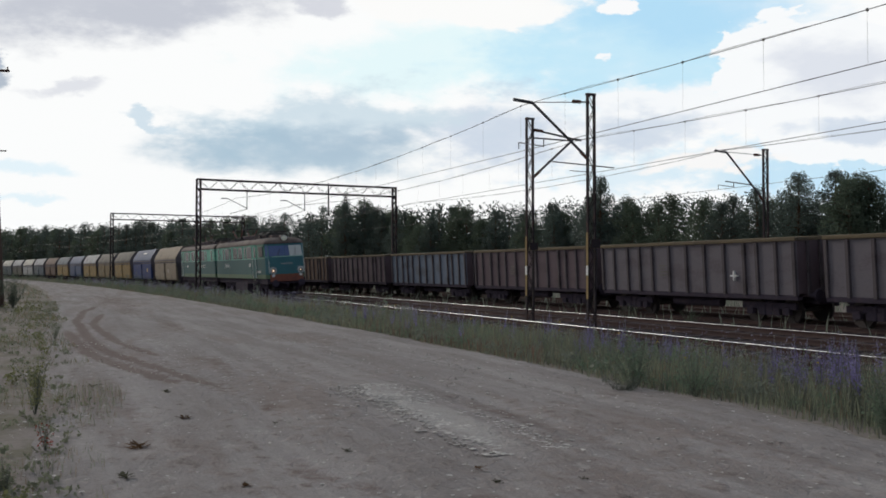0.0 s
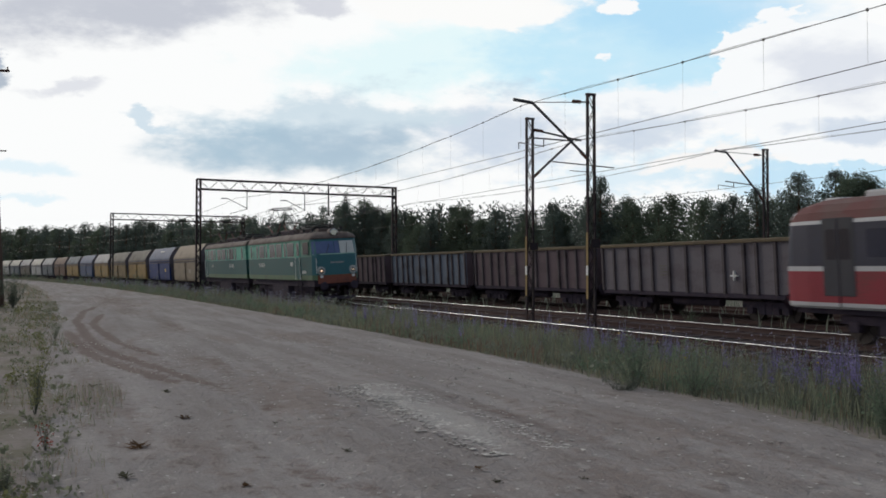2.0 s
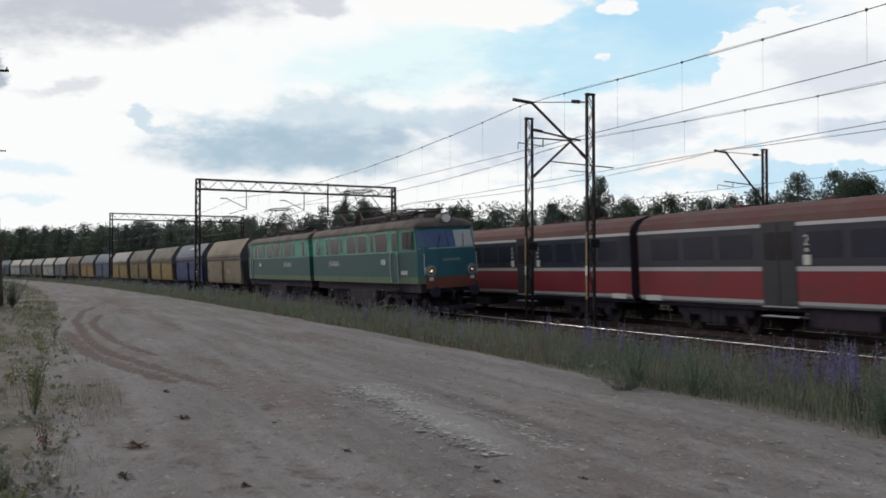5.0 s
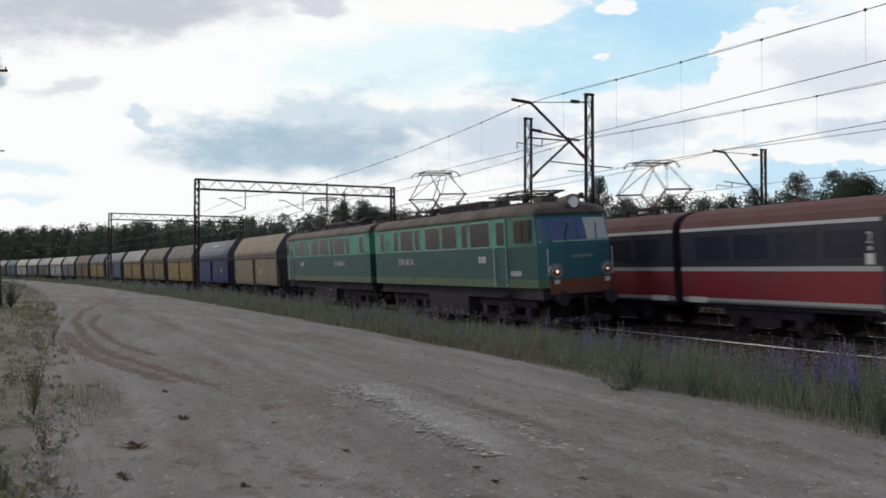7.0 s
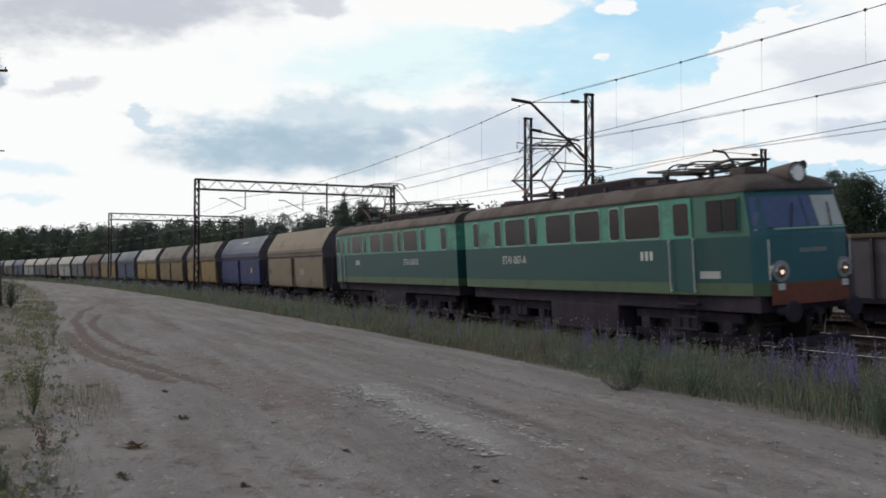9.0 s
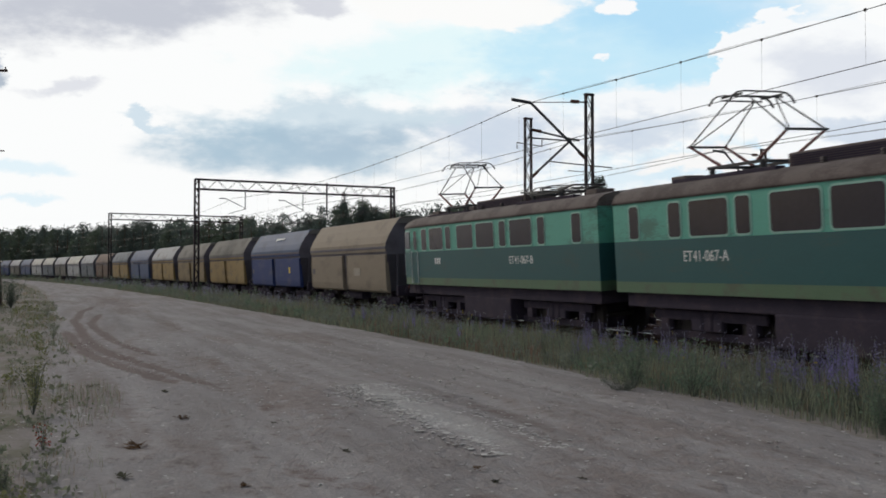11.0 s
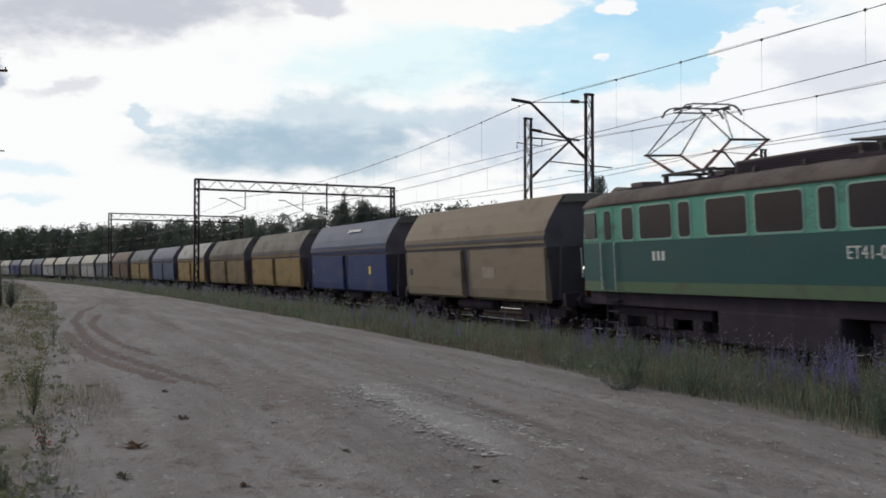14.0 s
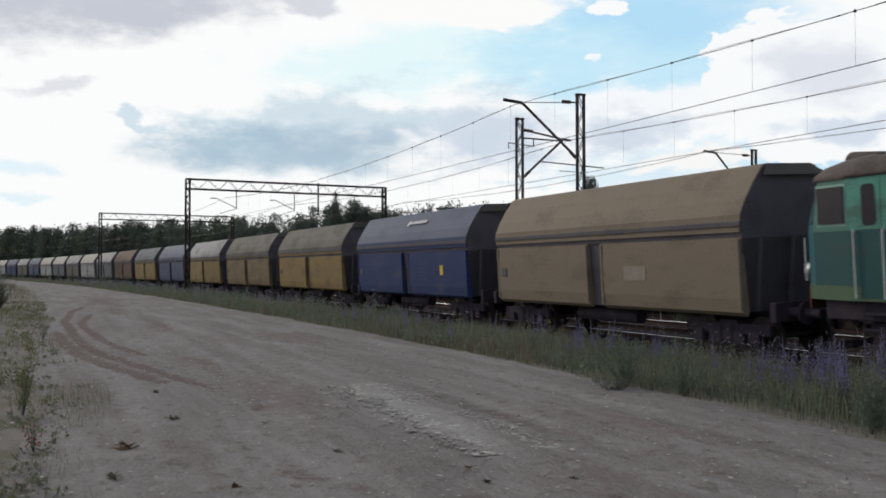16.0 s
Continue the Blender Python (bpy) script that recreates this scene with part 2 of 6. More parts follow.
# ---- surfaces of the ground ----
SOIL = mat("verge_soil", (0.245, 0.215, 0.200), 0.95, vary=0.6, scale=0.9, grain=9, bump=0.6, dirt=(0.150, 0.138, 0.105), dirt_at=0.52, gloss=0.15, depth=0.05)
def road_surface():
    """Dry trodden earth: pale worn streaks along the road, brown damp patches, grit and small stones."""
    m = bpy.data.materials.new("dry_sandy_road")
    m.use_nodes = True
    add = nodes_of(m.node_tree)
    cell = lambda op, a, b=0.0: add("ShaderNodeMath", [(0, a), (1, b)], operation=op).outputs[0]
    co = add("ShaderNodeTexCoord").outputs["Object"]
    at = lambda sx, sy: add("ShaderNodeMapping", [(0, co), (2, (0, 0, 0.06)), (3, (sx, sy, 1))]).outputs[0]
    wide = add("ShaderNodeTexNoise", [(0, at(0.16, 0.55)), (2, 1.0), (3, 6.0), (4, 0.62)]).outputs[0]
    streak = add("ShaderNodeTexNoise", [(0, at(0.16, 1.5)), (2, 1.0), (3, 5.0), (4, 0.60)]).outputs[0]
    clod = add("ShaderNodeTexNoise", [(0, at(2.0, 2.6)), (2, 1.6), (3, 6.0), (4, 0.65)]).outputs[0]
    fine = add("ShaderNodeTexNoise", [(0, co), (2, 22.0), (3, 4.0), (4, 0.7)]).outputs[0]
    grit = add("ShaderNodeTexVoronoi", [(0, co), (2, 16.0)]).outputs["Distance"]
    step = lambda v, lo, hi: add("ShaderNodeMapRange", [(0, v), (1, lo), (2, hi)], interpolation_type="SMOOTHSTEP").outputs[0]
    mix = lambda k, a, b: add("ShaderNodeMix", [(0, k), (6, a), (7, b)], data_type="RGBA").outputs[2]
    mark = lambda name: add("ShaderNodeAttribute", attribute_name=name).outputs["Fac"]
    jitter = cell("ADD", cell("MULTIPLY", cell("SUBTRACT", clod, 0.5), 1.3), cell("MULTIPLY", cell("SUBTRACT", fine, 0.5), 0.5))
    tone = mix(step(streak, 0.34, 0.70), (0.235, 0.212, 0.206, 1), (0.335, 0.312, 0.306, 1))
    tone = mix(cell("MULTIPLY", step(cell("ADD", wide, cell("MULTIPLY", cell("SUBTRACT", clod, 0.5), 0.6)), 0.48, 0.68), 0.7), tone, (0.225, 0.184, 0.170, 1))
    tone = mix(cell("MULTIPLY", step(clod, 0.56, 0.70), 0.6), tone, (0.125, 0.105, 0.098, 1))
    tone = mix(cell("MULTIPLY", step(clod, 0.42, 0.30), 0.6), tone, (0.40, 0.375, 0.36, 1))
    tone = mix(cell("MULTIPLY", step(grit, 0.22, 0.10), 0.35), tone, (0.42, 0.40, 0.38, 1))
    tone = mix(cell("MULTIPLY", step(cell("ADD", mark("damp"), jitter), 0.25, 0.75), 0.75), tone, (0.148, 0.102, 0.090, 1))
    tone = mix(cell("MULTIPLY", step(cell("ADD", mark("stony"), jitter), 0.30, 0.75), 0.6), tone, (0.43, 0.415, 0.40, 1))
    value = cell("ADD", 0.72, cell("MULTIPLY", fine, 0.52))
    tint = add("ShaderNodeVectorMath", [(0, tone), (3, value)], operation="SCALE").outputs[0]
    height = cell("ADD", cell("MULTIPLY", clod, 1.4), cell("ADD", cell("MULTIPLY", fine, 0.35), cell("MULTIPLY", streak, 0.4)))
    relief = add("ShaderNodeBump", [("Height", height), ("Strength", 0.9), ("Distance", 0.07)]).outputs[0]
    surface = add("ShaderNodeBsdfPrincipled", [("Base Color", tint), ("Roughness", 0.94), ("Normal", relief), ("Specular IOR Level", 0.2)])
    add("ShaderNodeOutputMaterial", [(0, surface.outputs[0])])
    return m


ROAD = road_surface()
PALE = mat("pale_worn_stone", (0.46, 0.44, 0.42), 0.85, vary=0.4, scale=3, grain=30, bump=0.5, gloss=0.25, by_island=0.5)
BALLAST = mat("oily_brown_ballast", (0.090, 0.074, 0.086), 0.95, vary=0.6, scale=1.2, grain=18, bump=1.0, dirt=(0.058, 0.047, 0.055), dirt_at=0.5, gloss=0.15, by_island=0.8, depth=0.06)
SLEEPER = mat("weathered_sleeper_wood", (0.076, 0.062, 0.066), 0.9, vary=0.5, scale=2, grain=30, bump=0.6, by_object=0.5, stretch=(3, 0.4, 1), gloss=0.2)
RUST = mat("rusty_rail_steel", (0.080, 0.052, 0.048), 0.85, vary=0.4, scale=4, grain=50, bump=0.3, gloss=0.25)
SHINE = mat("polished_rail_head", (0.85, 0.85, 0.86), 0.36, 1.0, vary=0.08, scale=2, grain=60, bump=0.05)


def steps(a, b, fine, coarse, lo, hi):
    """Grid lines from a to b, close together between lo and hi, wider and wider apart beyond."""
    out, x = [], a
    while x < b:
        out.append(x)
        gap = max(lo - x, x - hi, 0.0)
        x += min(coarse, fine + gap * 0.12)
    return out + [b]


def ground():
    xs, ys = steps(-4200, 2600, 0.55, 420, -60, 6), steps(-2600, 4200, 0.5, 420, -6, 24)
    def height(x, y):
        lo, hi = road_edges(x)
        d = y - along(x)[1]
        return lift(x, y) - (min(0.2, 0.25 * max(0.0, min(d - lo - 0.25, hi - 0.25 - d))) if x > -245 else 0.0)
    verts = [(x, y, height(x, y) if -320 < x < 60 and -70 < y < 80 else -0.2) for y in ys for x in xs]
    n = len(xs)
    faces = [(j * n + i, j * n + i + 1, (j + 1) * n + i + 1, (j + 1) * n + i) for j in range(len(ys) - 1) for i in range(n - 1)]
    me = bpy.data.meshes.new("ground")
    me.from_pydata(verts, [], faces)
    me.materials.append(SOIL)
    me.shade_smooth()
    tagged(new("ground", me), "dry sandy verge with sparse green weeds", "ground", kind="structure")


def road_edges(s):
    """The dirt road's two edges, as distances from the near track."""
    left = -15.6 if s > -30 else -15.6 + min(1.0, (-s - 30) / 110) * 4.4
    right = -6.5 + 0.55 * min(1, max(0, (-s - 8) / 16)) + min(0.8, max(0, (-s - 90) / 70))
    return left + 0.5 * noise.noise((s * 0.25, 3, 0)), right + 0.22 * noise.noise((s * 0.6, 9, 0)) + 0.1 * noise.noise((s * 2.1, 5, 0))


TYRE_MARKS = [([(-53, 2.6), (-45.5, 1.5), (-36.6, 0.95), (-28.1, 1.0), (-23.2, 1.15), (-20.5, 1.6), (-17.7, 2.05), (-15.4, 2.5)], 0.19),
              ([(-33, 0.45), (-25, 0.7), (-22.1, 0.87), (-20, 1.17), (-18.2, 1.45), (-15.6, 2.0)], 0.21),
              ([(-44, 2.3), (-34.5, 1.42), (-30.3, 1.5), (-26.5, 1.62), (-23.5, 1.84), (-20.9, 2.25)], 0.17)]
BROWN_PATCHES = [(-8.5, 2.3, 1.0, 0.32), (-15.2, 2.6, 1.5, 0.30), (-7.6, 2.6, 0.5, 0.25), (-48, 3.4, 9.0, 0.8), (-60, 3.6, 18, 2.0), (-33, 4.0, 6.0, 0.5), (-19, 3.2, 2.5, 0.35), (-10.6, 5.6, 2.2, 0.30), (-12.8, 2.9, 0.9, 0.22), (-6.9, 3.4, 0.5, 0.2)]


def mark_near(x, y, pts, wide):
    """1 on a tyre mark, falling to 0 beside it and towards its ends."""
    if not pts[0][0] - 1 < x < pts[-1][0] + 1:
        return 0.0
    best = 9.0
    for (ax, ay), (bx, by) in zip(pts, pts[1:]):
        k = max(0.0, min(1.0, ((x - ax) * (bx - ax) + (y - ay) * (by - ay)) / ((bx - ax) ** 2 + (by - ay) ** 2)))
        best = min(best, math.hypot(x - ax - k * (bx - ax), y - ay - k * (by - ay)))
    ends = min(1.0, max(0.0, (x - pts[0][0]) / 4), max(0.0, (pts[-1][0] + 0.3 - x) / 0.8))
    return math.exp(-(best / wide) ** 2) * max(0.0, ends)


def road():
    ss = steps(-250, 16, 0.20, 3, -42, 4)
    cols, verts, faces, damp, stony = 84, [], [], [], []
    for s in ss:
        lo, hi = road_edges(s)
        for k in range(cols + 1):
            q = k / cols
            x, y, a = along(s, lo + (hi - lo) * q)
            rut = -0.035 * sum(math.exp(-((q - c) / 0.035) ** 2) for c in (0.30, 0.46, 0.66, 0.82))
            rough = 0.018 * noise.noise((x * 1.1, y * 2.2, 1)) + 0.008 * noise.noise((x * 4, y * 5, 2))
            damp.append(max([mark_near(x, y, pts, wide) for pts, wide in TYRE_MARKS] + [0.55 * math.exp(-((x - bx) / bw) ** 2 - ((y - by) / bh) ** 2) for bx, by, bw, bh in BROWN_PATCHES]))
            stony.append(math.exp(-((x + 11.3) / 3.2) ** 2 - ((y - 4.65) / 0.42) ** 2))
            rut -= 0.03 * damp[-1]
            verts.append((x, y, lift(x, y) + 0.05 * min(1, q * 12, (1 - q) * 14) - 0.012 + (rut + rough) * min(1, q * 8, (1 - q) * 8)))
    n = cols + 1
    faces = [(j * n + i, (j + 1) * n + i, (j + 1) * n + i + 1, j * n + i + 1) for j in range(len(ss) - 1) for i in range(cols)]
    me = bpy.data.meshes.new("road")
    me.from_pydata(verts, [], [f[::-1] for f in faces])
    for name, values in (("damp", damp), ("stony", stony)):
        me.attributes.new(name, "FLOAT", "POINT").data.foreach_set("value", values)
    me.materials.append(ROAD)
    me.shade_smooth()
    tagged(new("road", me), "rutted dry grey dirt road beside the railway", "dirt road", kind="structure")


def rail_line(owner, off, side, head):
    """One rail along the whole line: rusty foot and web, and its running surface."""
    y0 = side * 0.7525
    foot = [(-0.07, -0.165), (0.07, -0.165), (0.07, -0.15), (0.012, -0.135), (0.012, -0.045), (0.036, -0.035), (0.036, -0.006), (-0.036, -0.006), (-0.036, -0.035), (-0.012, -0.045), (-0.012, -0.135), (-0.07, -0.15)]
    top = [(-0.025, -0.0055), (-0.021, -0.001), (-0.012, 0.001), (0.012, 0.001), (0.021, -0.001), (0.025, -0.0055)]
    ss = steps(-330, 40, 1.5, 6, -90, 10)
    for name, section, material, closed in (("rail", foot, RUST, True), ("running_surface", top, head, False)):
        bm = fresh()
        rings = []
        for s in ss:
            m = on_track(s, off)
            rings.append([bm.verts.new(m @ Vector((0, y0 + y, z))) for y, z in section])
        n = len(section)
        for a, b in zip(rings, rings[1:]):
            for i in range(n if closed else n - 1):
                bm.faces.new((a[i], a[(i + 1) % n], b[(i + 1) % n], b[i]))
        bmesh.ops.recalc_face_normals(bm, faces=bm.faces[:])
        owner = part(name, bm, material, owner)


def track(off, heads, label, sleepers=True):
    owner = thing("track", label, "railway track", kind="structure")
    # ballast bed with a rough crown and sloped shoulders
    bm = fresh()
    ss, prev = steps(-330, 40, 0.8, 6, -70, 8), None
    across = (-2.35, -1.9, -1.45, -0.9, -0.45, 0.0, 0.45, 0.9, 1.45, 1.9, 2.35)
    for s in ss:
        m = on_track(s, off)
        row = []
        for y in across:
            drop = max(0.0, abs(y) - 1.5) * 0.28
            row.append(bm.verts.new(m @ Vector((0, y, -0.19 - drop + 0.035 * noise.noise((s * 2.1, y * 3 + off, 0))))))
        if prev:
            for i in range(len(row) - 1):
                bm.faces.new((prev[i], row[i], row[i + 1], prev[i + 1]))
        prev = row
    part("ballast", bm, BALLAST, owner)
    for side in (-1, 1):
        rail_line(owner, off, side, heads[side > 0])
    return owner


def sleepers_of(owner, off, count):
    bm = block(fresh(), -0.12, -1.3, -0.33, 0.12, 1.3, -0.165, 0.012)
    first = part("sleeper", bm, SLEEPER, owner)
    first.matrix_basis = on_track(0, off)
    for i in range(1, count):
        ob = first.copy()
        scene.collection.objects.link(ob)
        ob.matrix_basis = on_track(-0.62 * i, off)


ground()
road()
TRACKS = [track(0.0, (RUST, SHINE), "near railway track on dark oily ballast among weeds"),
          track(PASSENGER, (RUST, SHINE), "second railway track on rusty brown ballast"),
          track(SIDING, (RUST, RUST), "rusty siding track beneath standing coal wagons"),
          track(OUTER, (RUST, RUST), "outer railway track hidden behind standing wagons")]
# ---- surfaces of the vehicles ----
DEEP = mat("deep_green_paint", (0.020, 0.088, 0.092), 0.58, vary=0.35, scale=1.2, grain=25, bump=0.05, dirt=(0.036, 0.076, 0.072), dirt_at=0.62, stretch=(0.5, 1, 1.4), gloss=0.35)
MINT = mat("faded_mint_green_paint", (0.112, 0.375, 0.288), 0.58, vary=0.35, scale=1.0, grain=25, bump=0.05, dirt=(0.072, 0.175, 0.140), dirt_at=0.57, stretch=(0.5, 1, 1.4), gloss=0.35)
# the mint at about half brightness: shade of the tapering cab walls, in the colour
CABGREEN = mat("shaded_mint_cab_paint", (0.060, 0.190, 0.145), 0.5, vary=0.35, scale=1.5, grain=25, bump=0.05)
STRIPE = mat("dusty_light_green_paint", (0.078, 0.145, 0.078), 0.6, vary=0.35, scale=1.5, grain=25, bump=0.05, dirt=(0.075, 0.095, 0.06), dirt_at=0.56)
# green paint with the front's bluish shade mixed into the colour
BLUEGREEN = mat("bluish_shaded_front_paint", (0.028, 0.135, 0.165), 0.5, vary=0.3, scale=1.5, grain=25, bump=0.05)
ROOF = mat("sooty_brown_roof", (0.145, 0.118, 0.108), 0.8, vary=0.5, scale=1.0, grain=20, bump=0.2, dirt=(0.078, 0.060, 0.056), dirt_at=0.50, gloss=0.3)
SKIRT = mat("rusty_orange_skirt", (0.23, 0.075, 0.048), 0.8, vary=0.4, scale=2, grain=25, bump=0.15, dirt=(0.10, 0.05, 0.04), dirt_at=0.52)
UNDER = mat("greasy_black_underframe", (0.052, 0.043, 0.060), 0.9, vary=0.5, scale=2, grain=20, bump=0.4, gloss=0.12, dirt=(0.066, 0.050, 0.062), dirt_at=0.58)
STEEL = mat("worn_wheel_steel", (0.055, 0.045, 0.043), 0.6, 0.4, vary=0.3, scale=4, grain=30, bump=0.1)
DARKGLASS = mat("dark_window_glass", (0.036, 0.033, 0.042), 0.22, vary=0.4, scale=1.5, grain=8, bump=0.0, gloss=0.3)
# sky reflections put into the windscreens' colours: blue, then nearly white
SCREEN = mat("blue_sky_reflection_screen", (0.085, 0.125, 0.27), 0.12, vary=0.4, scale=2, grain=6, bump=0.0, gloss=0.6)
SKYPANE = mat("pale_sky_reflection_pane", (0.55, 0.57, 0.55), 0.4, vary=0.2, scale=3, grain=10, bump=0.02)
WHITE = mat("chalky_white_paint", (0.70, 0.70, 0.68), 0.6, vary=0.2, scale=4, grain=30, bump=0.03)
FRAME = mat("pale_green_window_frame", (0.26, 0.46, 0.39), 0.5, vary=0.3, scale=4, grain=30, bump=0.03)
CHROME = mat("dull_lamp_rim", (0.36, 0.38, 0.38), 0.35, 0.7, vary=0.2, scale=8, grain=30, bump=0.03)
ARM = mat("red_oxide_pantograph_arm", (0.13, 0.036, 0.034), 0.6, vary=0.4, scale=6, grain=30, bump=0.05)
ASHMARK = mat("dull_grey_lettering", (0.30, 0.31, 0.31), 0.6, vary=0.3, scale=6, grain=30, bump=0.02)
BLACK = mat("black_iron", (0.028, 0.028, 0.030), 0.6, vary=0.3, scale=5, grain=30, bump=0.08)


def lamp_glass(name, color, power):
    m = bpy.data.materials.new(name)
    m.use_nodes = True
    add = nodes_of(m.node_tree)
    s = add("ShaderNodeBsdfPrincipled", [("Base Color", (*color, 1)), ("Roughness", 0.2), ("Emission Color", (*color, 1)), ("Emission Strength", power)])
    add("ShaderNodeOutputMaterial", [(0, s.outputs[0])])
    return m


LIT = lamp_glass("lit_warm_headlight", (1.0, 0.62, 0.38), 1.3)
CLEAR = mat("lamp_glass_reflector", (0.42, 0.43, 0.44), 0.15, 0.8, vary=0.3, scale=9, grain=20, bump=0.0)
BOARD = lamp_glass("amber_destination_board", (1.0, 0.40, 0.03), 0.9)


def panel(bm, x0, x1, z0, z1, y0, y1, r=0.06):
    """A flat plate with rounded corners in the plane of a side wall, from y0 to y1."""
    r = min(r, (x1 - x0) / 2.2, (z1 - z0) / 2.2)
    ring = []
    for cx, cz, a0 in ((x1 - r, z1 - r, 0), (x0 + r, z1 - r, 90), (x0 + r, z0 + r, 180), (x1 - r, z0 + r, 270)):
        for k in range(4):
            a = radians(a0 + k * 30)
            ring.append((cx + r * math.cos(a), cz + r * math.sin(a)))
    a, b = [[bm.verts.new((x, y, z)) for x, z in ring] for y in (y0, y1)]
    n = len(ring)
    for i in range(n):
        bm.faces.new((a[i], a[(i + 1) % n], b[(i + 1) % n], b[i]))
    bm.faces.new(a[::-1])
    bm.faces.new(b)
    bmesh.ops.recalc_face_normals(bm, faces=bm.faces[:])
    return bm


def disc(bm, centre, axis, r, deep, sides=20, r2=None):
    a = Vector(centre)
    return rod(bm, a, a + Vector(axis) * deep, r, r2, sides)


def lettering(text, high, parent, m, material=None, wide=1.0, name="lettering"):
    curve = bpy.data.curves.new(name, "FONT")
    curve.body, curve.size, curve.extrude, curve.align_x = text, high * 1.38, 0.003, "LEFT"
    curve.space_character = 1.0
    ob = new(name, curve)
    bpy.context.view_layer.update()
    me = bpy.data.meshes.new_from_object(ob)
    bpy.data.objects.remove(ob)
    me.materials.clear()
    me.materials.append(material or WHITE)
    made = new(name, me)
    made.parent = parent
    made.matrix_basis = m @ Matrix.Diagonal((wide, 1, 1, 1))
    return made


def wheelset(r, parent, x, z, name="wheelset"):
    bm = fresh()
    rod(bm, (0, -0.72, 0), (0, 0.72, 0), 0.08)
    for s in (-1, 1):
        rod(bm, (0, s * 0.685, 0), (0, s * 0.82, 0), r, sides=24)
        rod(bm, (0, s * 0.66, 0), (0, s * 0.685, 0), r + 0.03, sides=24)
        rod(bm, (0, s * 0.82, 0), (0, s * 0.86, 0), r * 0.45, sides=12)
        for k in range(5):
            a = k * math.tau / 5
            bar(bm, (r * 0.45 * math.cos(a), s * 0.825, r * 0.45 * math.sin(a)), (r * 0.85 * math.cos(a), s * 0.825, r * 0.85 * math.sin(a)), 0.05, 0.03)
    ob = part(name, bm, STEEL, parent)
    ob.matrix_basis = pose(x, 0, z)
    return ob


ROLLING = []                                   # (wheelset, radius, place on its bogie, distance at t)


def rolling(ob, r, at, way):
    ROLLING.append((ob, r, at, way))


def bogie(owner, x, base, r, way=None, heavy=False, sign=1):
    """A two-axle bogie with side frames, springs and axle boxes; its wheels roll."""
    h = r + (0.10 if heavy else 0.04)
    bm = fresh()
    for s in (-1, 1):
        y = s * 1.02
        block(bm, -base / 2 - 0.45, y - 0.06, h + 0.02, base / 2 + 0.45, y + 0.06, h + 0.26, 0.03)
        block(bm, -0.55, y - 0.08, h - 0.22, 0.55, y + 0.08, h + 0.10, 0.04)
    block(bm, -0.3, -1.0, h + 0.05, 0.3, 1.0, h + 0.32, 0.03)
    frame_ob = part("bogie", bm, UNDER, owner)
    frame_ob.matrix_basis = pose(x, 0, 0)
    for s in (-1, 1):
        for a in (-1, 1):
            part("axle_box", block(fresh(), a * base / 2 - 0.16, s * 0.93, r - 0.15, a * base / 2 + 0.16, s * 1.13, r + 0.15, 0.03), UNDER, frame_ob)
        for k in (-0.17, 0.17):
            part("spring", rod(fresh(), (k, s * 1.05, h - 0.20), (k, s * 1.05, h + 0.22), 0.09, sides=10), UNDER, frame_ob)
    for a in (-1, 1):
        w = wheelset(r, frame_ob, a * base / 2, r)
        if way:
            rolling(w, r, (a * base / 2, 0, r), way)
    return frame_ob


def buffers(owner, x, way, z=1.06, material=None):
    for s in (-1, 1):
        bm = fresh()
        rod(bm, (x, s * 0.88, z), (x + way * 0.38, s * 0.88, z), 0.10, sides=12)
        disc(bm, (x + way * 0.38, s * 0.88, z), (way, 0, 0), 0.24, 0.05, 20, 0.20)
        part("buffer", bm, material or UNDER, owner)
    bm = fresh()
    bar(bm, (x, 0, z - 0.02), (x + way * 0.35, 0, z - 0.05), 0.09, 0.12)
    rod(bm, (x + way * 0.3, -0.05, z - 0.35), (x + way * 0.3, -0.05, z), 0.035)
    part("coupling", bm, UNDER, owner)


